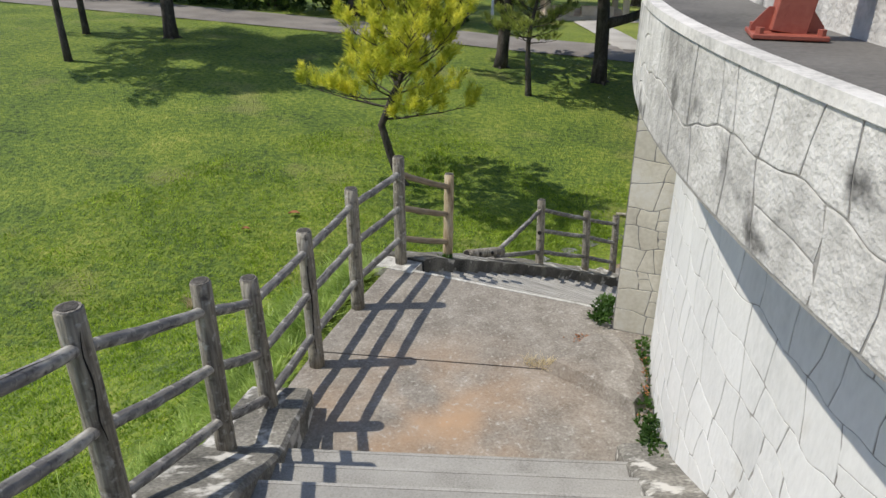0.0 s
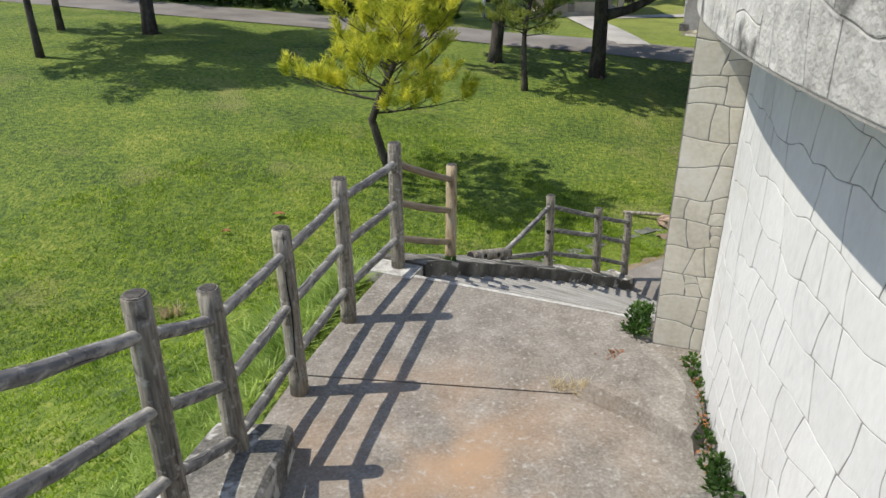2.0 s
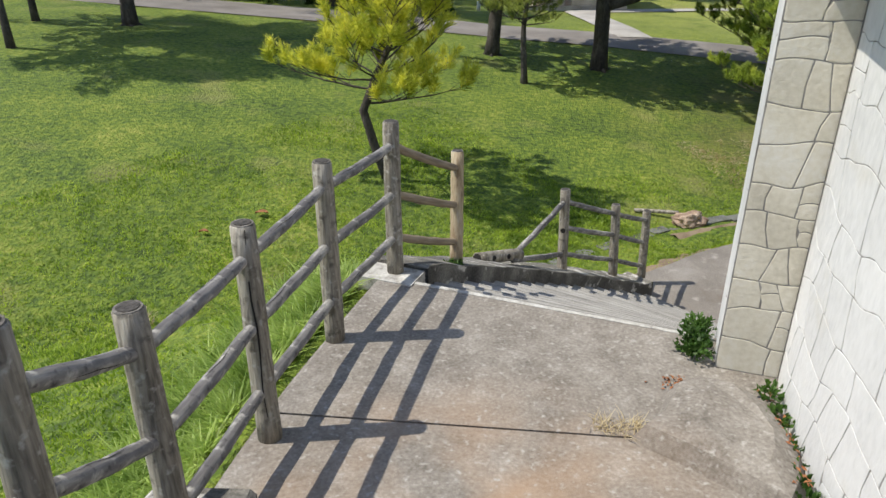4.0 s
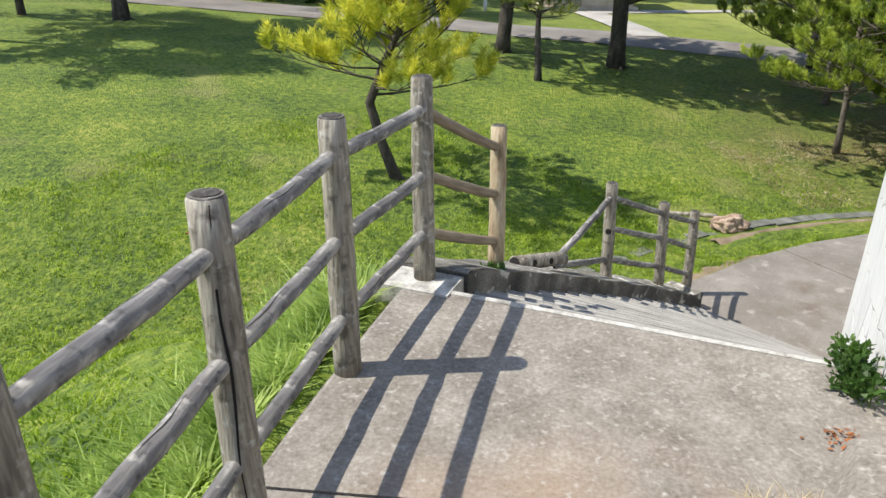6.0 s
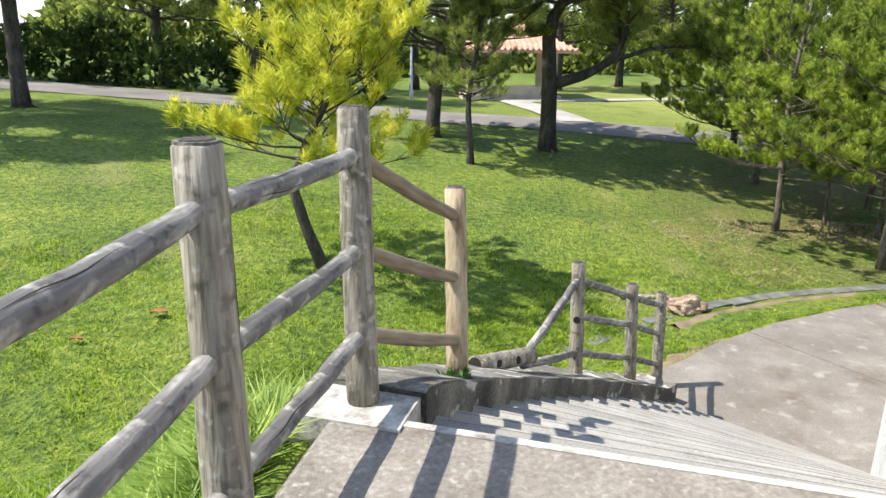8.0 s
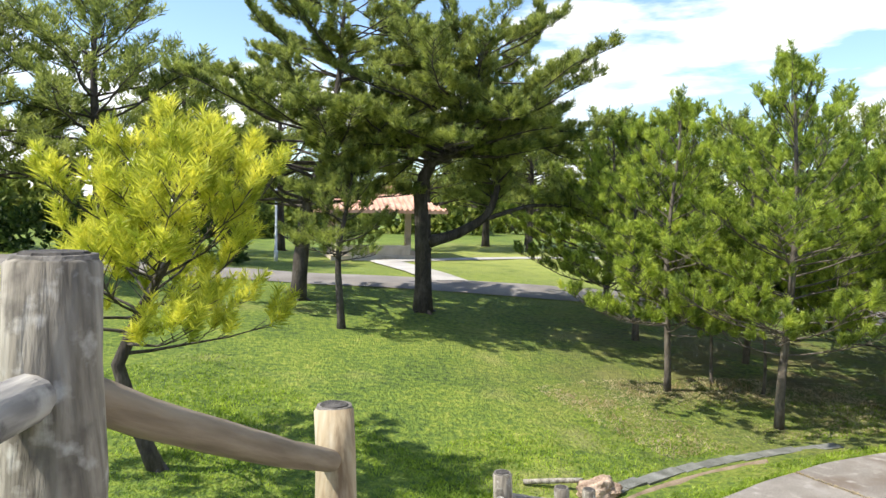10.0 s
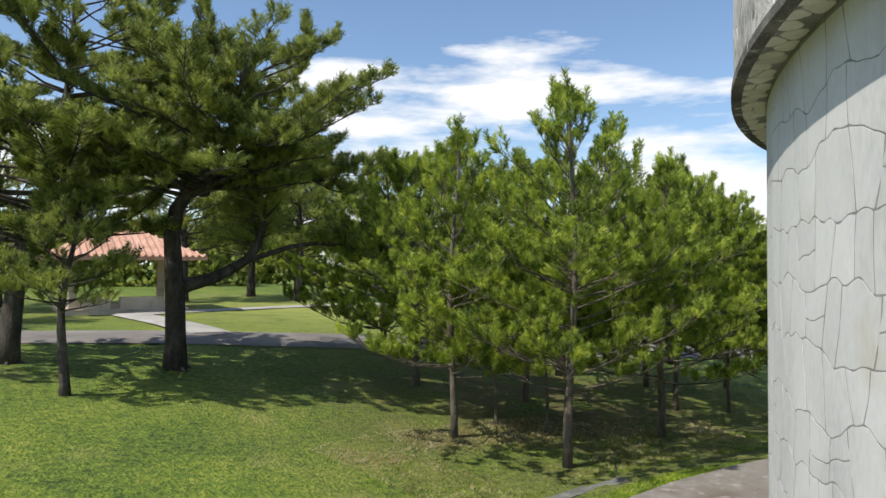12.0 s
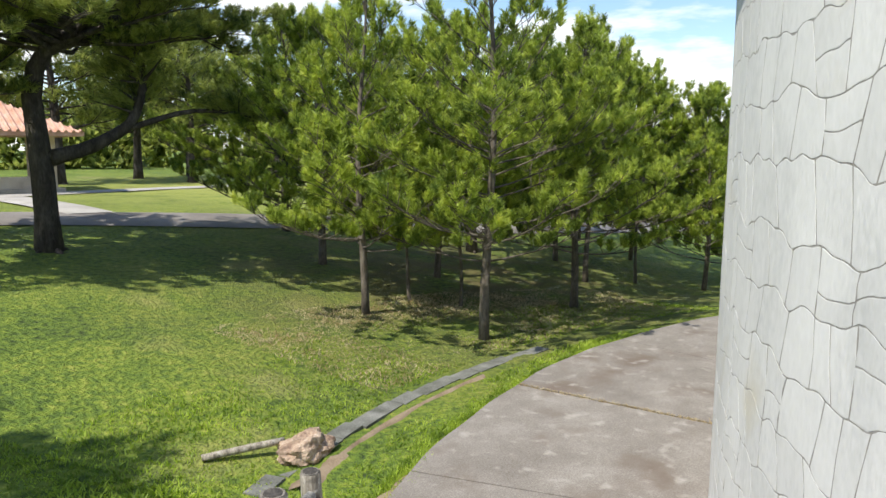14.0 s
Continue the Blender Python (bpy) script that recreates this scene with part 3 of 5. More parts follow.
def cells(length, height, w, h, seed, joint):
    """Crazy paving: rounded polygons that fill a rectangle, with joints between them."""
    rng = random.Random(seed)
    nx, ny = max(1, round(length / w)), max(1, round(height / h))
    pts = {}
    for i in range(-1, nx + 1):
        for j in range(-1, ny + 1):
            pts[i, j] = Vector(((i + 0.5 + (j % 2) * 0.45 + rng.uniform(-0.33, 0.33)) * length / nx, (j + 0.5 + rng.uniform(-0.36, 0.36)) * height / ny))
    out = []
    for (i, j), p in pts.items():
        poly = [Vector(q) for q in ((0, 0), (length, 0), (length, height), (0, height))]
        for (a, b), q in pts.items():
            if (a, b) == (i, j) or abs(a - i) > 2 or abs(b - j) > 2:
                continue
            d = q - p
            d.normalize()
            lim = ((p + q) / 2).dot(d) - joint / 2
            cut = []
            for k in range(len(poly)):
                s, e = poly[k - 1], poly[k]
                ds, de = s.dot(d) - lim, e.dot(d) - lim
                if ds <= 0:
                    cut.append(s)
                if ds * de < 0:
                    cut.append(s.lerp(e, ds / (ds - de)))
            poly = cut
            if len(poly) < 3:
                break
        if len(poly) < 3:
            continue
        area = abs(sum(poly[k - 1].x * poly[k].y - poly[k].x * poly[k - 1].y for k in range(len(poly)))) / 2
        if area < 0.012:
            continue
        soft = []
        for k in range(len(poly)):
            s, e = poly[k], poly[(k + 1) % len(poly)]
            if (e - s).length < 0.02:
                soft.append((s + e) / 2)
                continue
            cutoff = min(0.3, 0.02 / (e - s).length)
            mid = (s + e) / 2 + Vector((rng.uniform(-1, 1), rng.uniform(-1, 1))) * 0.012
            soft += [s.lerp(e, cutoff), mid, e.lerp(s, cutoff)] if (e - s).length > 0.25 else [s.lerp(e, cutoff), e.lerp(s, cutoff)]
        out.append(soft)
    return out


def courses(length, height, w, h, seed, joint):
    """Roughly coursed stones: wavy rows cut by slanting uprights."""
    rng = random.Random(seed)
    rows = max(1, round(height / h))
    j2 = joint / 2

    def edge(j, u):
        if j <= 0:
            return 0.0
        if j >= rows:
            return height
        return height * j / rows + 0.30 * h * noise.noise((u * 1.9, j * 3.7 + seed, seed)) + 0.16 * h * noise.noise((u * 5.3, j * 2.1, seed + 9))

    out = []
    for j in range(rows):
        cuts, u = [0.0], rng.uniform(0.3, 0.9) * w
        while u < length - 0.4 * w:
            cuts.append(u)
            u += w * rng.choice((0.55, 0.8, 1.0, 1.0, 1.25, 1.5))
        cuts.append(length)
        lean = [0.0] + [rng.uniform(-0.16, 0.16) * w for _ in cuts[1:-1]] + [0.0]
        bow = [rng.uniform(-0.06, 0.06) * w for _ in cuts]
        for k in range(len(cuts) - 1):
            a0, a1 = cuts[k] - lean[k] + j2, cuts[k] + lean[k] + j2
            b0, b1 = cuts[k + 1] - lean[k + 1] - j2, cuts[k + 1] + lean[k + 1] - j2
            split = rng.random() < 0.12
            spans = [(0.0, 1.0)]
            if split:
                s = rng.uniform(0.4, 0.6)
                spans = [(0.0, s), (s, 1.0)]
            for s0, s1 in spans:
                low, high = [], []
                for q in range(8):
                    t = q / 7
                    ul, uh = a0 + (b0 - a0) * t, a1 + (b1 - a1) * t
                    lo, hi = edge(j, ul), edge(j + 1, uh)
                    x0, x1 = ul + (uh - ul) * s0, ul + (uh - ul) * s1
                    z0, z1 = lo + (hi - lo) * s0 + j2, lo + (hi - lo) * s1 - j2
                    if s0 > 0:
                        z0 += 0.05 * h * math.sin(t * 3 + k)
                    if s1 < 1:
                        z1 += 0.05 * h * math.sin(t * 3 + k)
                    low.append(Vector((x0, z0)))
                    high.append(Vector((x1, z1)))
                ml = (low[0] + high[0]) / 2 + Vector((bow[k] * (1 if 0 < k else 0), 0))
                mr = (low[7] + high[7]) / 2 + Vector((bow[k + 1] * (1 if k + 1 < len(cuts) - 1 else 0), 0))
                ring = low + [mr] + high[::-1] + [ml]
                c = sum(ring, Vector((0, 0))) / len(ring)
                for corner in (0, 7, 9, 16):
                    ring[corner] = ring[corner].lerp(c, 0.02)
                out.append(ring)
    return out


def stone_mesh(poly, place, mat, proud, rng):
    c = sum(poly, Vector((0, 0))) / len(poly)
    n = len(poly)
    lift = proud * rng.uniform(0.75, 1.15)
    small = 1 - min(0.10, 0.004 / max(0.05, min((q - c).length for q in poly)))
    v = [place(q.x, q.y, -0.01) for q in poly] + [place(q.x, q.y, lift * 0.55) for q in poly]
    v += [place(c.x + (q.x - c.x) * small, c.y + (q.y - c.y) * small, lift) for q in poly]
    v.append(place(c.x, c.y, lift + 0.001))
    f = []
    for k in range(n):
        j = (k + 1) % n
        f += [(k, j, n + j, n + k), (n + k, n + j, 2 * n + j, 2 * n + k), (2 * n + k, 2 * n + j, 3 * n)]
    return v, f


def pave(parent, polys, place, mat, proud, seed, keep=lambda c: True, flip=False):
    """Each stone an object of its own; those for which keep is false are joined."""
    rng = random.Random(seed)
    rest_v, rest_f = [], []
    for poly in polys:
        v, f = stone_mesh(poly, place, mat, proud, rng)
        if flip:
            f = [q[::-1] for q in f]
        c = sum(poly, Vector((0, 0))) / len(poly)
        if keep(c):
            under(solid("stone", v, f, mat, smooth=False), parent)
        else:
            base = len(rest_v)
            rest_v += v
            rest_f += [tuple(base + i for i in q) for q in f]
    if rest_v:
        tagged(under(solid("stones_far", rest_v, rest_f, mat), parent), "white stones of the far side", kind="stuff")


PHI_PIER = 18.4
R_PAR, R_RIM = 10.16, 10.385
tower = tagged(new("tower_wall"), "round white-painted tower wall clad in irregular flat stones", "wall", kind="structure")
v, f = ring_block(R_DRUM - 0.6, R_DRUM, PHI_PIER, 172, -3.2, Z_SOFFIT + 0.4, 120)
solid("wall_core", v, f, JOINT, tower)
recess = tagged(new("wall_recess"), "recessed white-painted stone-clad wall beside the upper steps", "wall", kind="structure")
v, f = ring_block(R_RECESS - 0.7, recess_r, -60, PHI_PIER + 0.4, -0.4, Z_LINTEL + 0.1, 60)
solid("wall_core", v, f, JOINT, recess)
v, f = ring_block(R_DRUM - 0.6, R_DRUM - 0.1, 172, 300, -3.2, Z_DECK - 0.2, 60)
tagged(solid("tower_back", v, f, STONE_WHITE), "plain far side of the round tower", "wall", kind="structure")
parapet = tagged(new("parapet"), "overhanging grey weathered stone-clad parapet round the tower", "parapet", kind="structure")
PHI_RIM = 26.0
v, f = ring_block(R_RECESS - 0.6, R_PAR, -60, PHI_RIM, Z_LINTEL, Z_DECK - 0.02, 80)
solid("parapet_core", v, f, JOINT, parapet)
v, f = ring_block(R_PAR - 0.06, R_PAR + 0.014, -60, PHI_RIM, Z_DECK - 0.03, Z_DECK + 0.012, 80)
solid("lip", v, f, LIP, parapet, "pale worn lip along the parapet's edge")
v, f = ring_block(R_RECESS - 0.6, R_RIM, PHI_RIM, 172, Z_SOFFIT, Z_DECK - 0.02, 120)
solid("rim_core", v, f, JOINT, parapet)
v, f = ring_block(R_RIM - 0.05, R_RIM + 0.03, PHI_RIM, 172, Z_SOFFIT - 0.012, Z_SOFFIT + 0.05, 120)
solid("drip_edge", v, f, KERB_DARK, parapet, "dark lower edge of the rim")
v, f = ring_block(0.4, R_PAR - 0.06, -60, 300, Z_DECK - 0.3, Z_DECK - 0.005, 120)
tagged(solid("deck", v, f, DECK), "dark grey deck on top of the tower", "deck", kind="structure")

# inner low wall on the deck
v, f = ring_block(9.28, 9.60, -60, 60, Z_DECK - 0.1, Z_DECK + 0.55, 60)
tagged(solid("deck_inner_wall", v, f, STONE_OLD), "low grey concrete wall on the deck", "wall", kind="structure")

# ---- log fence ----


def post_mesh(base, top, r, seed):
    """An upright log, slightly uneven, with a chamfered, weathered head."""
    rng = random.Random(seed)
    h = (Vector(top) - Vector(base)).length
    pts, rad = [], []
    for k in range(9):
        t = k / 8
        pts.append(Vector(base).lerp(Vector(top), t) + Vector((rng.uniform(-1, 1), rng.uniform(-1, 1), 0)) * 0.003)
        rad.append(r * (1.04 - 0.06 * t) * (1 + rng.uniform(-0.015, 0.015)))
    pts[-1] = Vector(top) - Vector((0, 0, 0.012))
    pts.append(Vector(top))
    rad.append(rad[-1] - 0.010)
    return tube(pts, rad, 18, 0.018, seed)


def make_post(base, top, r, mat, label, seed, group="fence posts"):
    ob = thing("fence_post", base, label, "fence post", group)
    v, f = post_mesh(base, top, r, seed)
    under(solid("log", v, f, mat, smooth=True), ob)
    # sawn head with a smaller, darker disc laid on its middle
    c = Vector(top)
    v, f = tube([c - Vector((0, 0, 0.004)), c + Vector((0, 0, 0.003))], [r * 0.90, r * 0.86], 18, 0.03, seed + 5)
    under(solid("head", v, f, WOOD_END, smooth=False), ob)
    v, f = tube([c, c + Vector((0, 0, 0.007))], [r * 0.74, r * 0.66], 16, 0.08, seed + 9)
    under(solid("core", v, f, CORE, smooth=False), ob)
    return ob


def crack(post_ob, base, top, r, ang, z0, z1, seed):
    """A long split in a log."""
    rng = random.Random(seed)
    b, t = Vector(base), Vector(top)
    v, f = [], []
    n = 14
    for k in range(n + 1):
        s = z0 + (z1 - z0) * k / n
        p = b.lerp(t, s)
        w = 0.0035 * math.sin(math.pi * min(1, max(0.06, k / n))) + 0.0015
        a = ang + 0.10 * math.sin(k * 0.8 + seed) + rng.uniform(-0.02, 0.02)
        for d in (-1, 1):
            aa = a + d * w / r
            v.append(p + Vector((math.cos(aa), math.sin(aa), 0)) * r * (1.055 - 0.05 * s))
    for k in range(n):
        f.append((2 * k, 2 * k + 1, 2 * k + 3, 2 * k + 2))
    under(solid("split", v, f, HOLE_SHADE), post_ob)


def make_rail(a, b, r, mat, label, seed, overshoot=0.05):
    """A round rail let into two posts."""
    rng = random.Random(seed)
    a, b = Vector(a), Vector(b)
    d = (b - a).normalized()
    a, b = a - d * overshoot, b + d * overshoot
    ln = (b - a).length
    side = Vector((0, 0, 1)).cross(d).normalized()
    own = Matrix((d, side, d.cross(side))).transposed().to_4x4()
    own.translation = a
    pts, rad = [], []
    for k in range(11):
        t = k / 10
        pts.append(Vector((ln * t, rng.uniform(-0.003, 0.003), -0.012 * math.sin(math.pi * t) + rng.uniform(-0.003, 0.003))))
        rad.append(r * (0.9 + 0.12 * math.sin(math.pi * t)) * (1 + rng.uniform(-0.03, 0.03)))
    v, f = tube(pts, rad, 14, 0.03, seed)
    rail = tagged(new("fence_rail"), label, "fence rail", "fence rails")
    rail.empty_display_size = 0.1
    rail.matrix_world = own
    solid("shaft", v, f, mat, rail, smooth=True)
    # long drying splits along the grain
    for part_no in range(2):
        t0 = rng.uniform(0.1, 0.5)
        t1 = t0 + rng.uniform(0.25, 0.42)
        ang = rng.uniform(0.5, 2.6) if part_no else rng.uniform(3.4, 5.2)
        sv, sf = [], []
        for k in range(13):
            t = t0 + (t1 - t0) * k / 12
            i = min(9, int(t * 10))
            c = pts[i].lerp(pts[i + 1], t * 10 - i)
            rr = (rad[i] + (rad[i + 1] - rad[i]) * (t * 10 - i)) * 1.022
            w = 0.055 * math.sin(math.pi * (0.05 + 0.9 * k / 12))
            a0 = ang + 0.09 * math.sin(k * 0.7 + seed)
            sv += [c + Vector((0, math.cos(a0 + q * w), math.sin(a0 + q * w))) * rr for q in (-1, 1)]
        sf = [(2 * k, 2 * k + 1, 2 * k + 3, 2 * k + 2) for k in range(12)]
        solid("split", sv, sf, HOLE_SHADE, rail, "dark drying split")
    return rail


OLD_POST = "weathered grey wooden log post of the fence"
OLD_RAIL = "weathered grey round wooden rail between fence posts"
NEW_POST = "newer yellow-brown wooden log post on the kerb"
POSTS = [
    ("d", (-1.03, 0.55, 1.60), (-1.06, 0.60, 2.95)),
    ("c", (-1.30, 1.80, 1.10), (-1.33, 1.82, 2.42)),
    ("b", (-1.45, 2.98, 0.58), (-1.463, 2.98, 1.995)),
    ("p1", (-1.31, 4.04, 0.22), (-1.345, 4.10, 1.555)),
    ("p2", (-1.215, 4.71, 0.03), (-1.295, 4.80, 1.222)),
    ("p3", (-1.05, 5.59, -0.07), (-1.108, 5.72, 1.206)),
    ("p4", (-0.845, 6.61, -0.06), (-0.88, 6.72, 1.228)),
    ("p5", (-0.51, 7.62, -0.01), (-0.535, 7.78, 1.224)),
    ("p6", (-0.01, 8.52, -0.36), (-0.015, 8.80, 0.695)),
    ("q1", (1.42, 11.02, -1.68), (1.39, 11.08, -0.475)),
    ("q2", (2.36, 12.05, -2.17), (2.30, 12.07, -1.045)),
    ("q3", (3.03, 12.86, -2.66), (3.00, 12.92, -1.46)),
]
place_of = {}
for i, (key, b, t) in enumerate(POSTS):
    newer = key == "p6"
    ob = make_post(b, t, 0.066 if not newer else 0.062, WOOD_NEW if newer else WOOD, NEW_POST if newer else OLD_POST, 20 + i)
    place_of[key] = (Vector(b), Vector(t))
    if key == "p3":
        crack(ob, b, t, 0.066, -1.25, 0.15, 0.99, 3)
    elif key in ("b", "p4", "q1"):
        crack(ob, b, t, 0.066, -1.1 + 0.2 * i, 0.5, 0.93, i)
FRACTIONS = {"b": (0.85, 0.525, 0.22), "p1": (0.845, 0.545, 0.245), "p2": (0.84, 0.49, 0.17), "p4": (0.87, 0.565, 0.265), "p5": (0.85, 0.54, 0.255),
             "p6": (0.85, 0.535, 0.21), "q1": (0.87, 0.57, 0.26), "q2": (0.875, 0.58, 0.225), "q3": (0.87, 0.555, 0.215)}


def on_post(key, k):
    b, t = place_of[key]
    return b.lerp(t, FRACTIONS.get(key, (0.86, 0.565, 0.26))[k])


for n, (a, b) in enumerate((("d", "c"), ("c", "b"), ("b", "p1"), ("p1", "p2"), ("p2", "p3"), ("p3", "p4"), ("p4", "p5"), ("p5", "p6"), ("q1", "q2"), ("q2", "q3"))):
    for k in range(3):
        mat = RAIL_BROWN if a == "p5" else RAIL
        make_rail(on_post(a, k), on_post(b, k), 0.036, mat, "brownish round wooden rail between fence posts" if a == "p5" else OLD_RAIL, 100 + n * 7 + k)
# rails torn loose where a post is missing
make_rail(on_post("q1", 0), (0.72, 10.0, -0.86), 0.036, RAIL, "loose grey rail sloping down from a post to a fallen log", 301, 0.03)
make_rail(on_post("q1", 2), (0.66, 9.88, -0.93), 0.036, RAIL, "loose low grey rail lying against a fallen log", 302, 0.03)
q1b, q1t = place_of["q1"]
fallen = thing("fallen_log", (0.4, 9.75, -1.0), "fallen grey wooden fence post with rail holes, lying on the kerb", "fallen post")
fa, fb = Vector((0.22, 9.50, -0.745)), Vector((0.74, 10.02, -0.915))
v, f = tube([fa.lerp(fb, k / 6) for k in range(7)], [0.070] * 7, 18, 0.02, 77)
under(solid("log", v, f, WOOD, smooth=True), fallen)
axis = (fb - fa).normalized()
v, f = tube([fa - axis * 0.004, fa + axis * 0.01], [0.060, 0.056], 18)
under(solid("hollow_end", v, f, HOLE_SHADE), fallen, )
for s in (0.28, 0.62):
    c = fa.lerp(fb, s)
    d = (Vector((0.2, -0.9, 0.25)) - axis * axis.dot(Vector((0.2, -0.9, 0.25)))).normalized()
    v, f = tube([c + d * 0.05, c + d * 0.073], [0.030, 0.030], 12)
    under(solid("rail_hole", v, f, HOLE_SHADE), fallen)
hole_at = q1b.lerp(q1t, 0.55) + Vector((-0.30, -0.95, 0)).normalized() * 0.058
v, f = tube([hole_at, hole_at + Vector((-0.30, -0.95, 0)).normalized() * 0.012], [0.034, 0.034], 12)
q1_ob = [o for o in bpy.data.objects if o.name.startswith("fence_post") and (o.matrix_basis.translation - q1b).length < 0.01][0]
under(solid("rail_hole", v, f, HOLE_SHADE), q1_ob)

# rock with a log end lying by the drain
rock = thing("rock", (4.78, 16.02, ground_level(4.78, 16.02)), "pale brown rough boulder beside the drain channel", "boulder")
bm = bmesh.new()
bmesh.ops.create_icosphere(bm, subdivisions=4, radius=1.0)
for w in bm.verts:
    d = w.co.normalized()
    k = 1 + 0.35 * noise.noise(d * 1.3 + Vector((4, 1, 2))) + 0.20 * noise.noise(d * 3.1) + 0.08 * noise.noise(d * 8)
    w.co = Vector((d.x * 0.37, d.y * 0.26, d.z * 0.19)) * k
    w.co.z = max(w.co.z, -0.12)
bmesh.ops.transform(bm, matrix=pose(4.78, 16.02, ground_level(4.78, 16.02) + 0.07, 0, 8, 20), verts=bm.verts)
under(part("boulder", bm, ROCK, smooth=False), rock)
g0 = ground_level(4.0, 16.0)
log2 = thing("short_pole", (4.0, 16.35, g0), "short grey-brown wooden pole leaning on the boulder", "pole")
v, f = tube([Vector((3.74, 16.45, ground_level(3.74, 16.45) + 0.05)).lerp(Vector((4.58, 16.14, g0 + 0.17)), k / 5) for k in range(6)], [0.036, 0.040, 0.042, 0.042, 0.040, 0.038], 12, 0.03, 5)
under(solid("pole", v, f, WOOD, smooth=True), log2)

# ---- steel footing on the deck ----
footing = thing("steel_footing", (1.44, 3.08, Z_DECK), "red-painted bolted steel column base on the deck", "column base")


def box_part(name, size, m, mat, parent, bevel=0.004):
    bm = bmesh.new()
    bmesh.ops.create_cube(bm, size=1)
    bmesh.ops.scale(bm, vec=size, verts=bm.verts)
    bmesh.ops.bevel(bm, geom=bm.edges[:], offset=bevel, segments=1, affect="EDGES")
    bmesh.ops.transform(bm, matrix=m, verts=bm.verts)
    return under(part(name, bm, mat), parent)


F = pose(1.455, 3.10, Z_DECK, 0, 0, -12) @ Matrix.Scale(0.86, 4)
box_part("base_plate", (0.30, 0.26, 0.02), F @ pose(0, 0, 0.010), RED, footing)
lean = F @ pose(0, 0, 0.02, 0, 7, 0)
box_part("column", (0.145, 0.13, 2.2), lean @ pose(0, 0, 1.1), RED, footing)
for sx in (-1, 1):
    bm = bmesh.new()
    q = [(0.065 * sx, -0.008, 0.02), (0.145 * sx, -0.008, 0.02), (0.145 * sx, -0.008, 0.045), (0.085 * sx, -0.008, 0.12), (0.065 * sx, -0.008, 0.12)]
    a = [bm.verts.new(p) for p in q]
    c = [bm.verts.new((x, 0.008, z)) for x, y, z in q]
    bm.faces.new(a)
    bm.faces.new(c[::-1])
    for i in range(5):
        bm.faces.new((a[i], a[i - 1], c[i - 1], c[i]))
    bmesh.ops.recalc_face_normals(bm, faces=bm.faces)
    bmesh.ops.transform(bm, matrix=F, verts=bm.verts)
    under(part("gusset", bm, RED), footing)
for x, y in ((-0.12, -0.1), (0.12, -0.1), (-0.12, 0.1), (0.12, 0.1)):
    v, f = tube([F @ Vector((x, y, 0.02)), F @ Vector((x, y, 0.045))], [0.016, 0.016], 6)
    under(solid("bolt", v, f, RED), footing)

# ---- gazebo and lamp post ----
GX, GY = 6.3, 44.5
GZ = ground_level(GX, GY)
gazebo = thing("gazebo", (GX, GY, GZ), "open gazebo with an orange tiled hip roof and cream pillars", "gazebo")
v, f = prism([(GX - 2.6, GY - 2.2), (GX + 2.6, GY - 2.2), (GX + 2.6, GY + 2.2), (GX - 2.6, GY + 2.2)], GZ - 0.4, GZ + 0.22)
under(solid("floor_slab", v, f, CREAM), gazebo)
for x in (-2.2, 2.2):
    for y in (-1.8, 1.8):
        v, f = prism([(GX + x - 0.16, GY + y - 0.16), (GX + x + 0.16, GY + y - 0.16), (GX + x + 0.16, GY + y + 0.16), (GX + x - 0.16, GY + y + 0.16)], GZ + 0.22, GZ + 2.6)
        under(solid("pillar", v, f, CREAM), gazebo)
for x, w in ((-1.4, 0.7), (0.6, 0.9)):
    v, f = prism([(GX + x - w, GY - 2.0), (GX + x + w, GY - 2.0), (GX + x + w, GY - 1.5), (GX + x - w, GY - 1.5)], GZ + 0.22, GZ + 0.72)
    under(solid("bench", v, f, CREAM), gazebo)
zr = GZ + 2.55
v = [(GX - 3.3, GY - 2.8, zr), (GX + 3.3, GY - 2.8, zr), (GX + 3.3, GY + 2.8, zr), (GX - 3.3, GY + 2.8, zr), (GX - 0.9, GY, zr + 1.25), (GX + 0.9, GY, zr + 1.25)]
v += [(x, y, z - 0.16) for x, y, z in v[:4]]
f = [(0, 1, 5, 4), (1, 2, 5), (2, 3, 4, 5), (3, 0, 4), (6, 7, 1, 0), (7, 8, 2, 1), (8, 9, 3, 2), (9, 6, 0, 3), (9, 8, 7, 6)]
roof = under(solid("roof", v, f, TILE), gazebo)
for k in range(23):
    x = GX - 3.2 + k * 0.29
    t = min(1, (x - (GX - 3.3)) / 2.4, (GX + 3.3 - x) / 2.4)
    a = Vector((x, GY - 2.83, zr + 0.02))
    b = Vector((x, GY - 2.8 + 2.8 * t, zr + 1.25 * t + 0.03))
    v, f = tube([a, b], [0.07, 0.06], 6)
    under(solid("roof_roll", v, f, TILE), roof)
lx, ly = 0.96, 41.4
lz = ground_level(lx, ly)
lamp = thing("lamp_post", (lx, ly, lz), "slim white metal lamp post on the lawn", "lamp post")
v, f = tube([(lx, ly, lz - 0.1), (lx, ly, lz + 0.5), (lx, ly, lz + 0.52), (lx, ly, lz + 4.0)], [0.10, 0.10, 0.065, 0.05], 12)
under(solid("pole", v, f, WHITE_METAL, smooth=True), lamp)
v, f = tube([(lx, ly, lz + 4.0), (lx, ly, lz + 4.08), (lx, ly, lz + 4.35), (lx, ly, lz + 4.42)], [0.06, 0.15, 0.13, 0.05], 12)
under(solid("lantern", v, f, WHITE_METAL, smooth=True), lamp)

# ---- trees ----


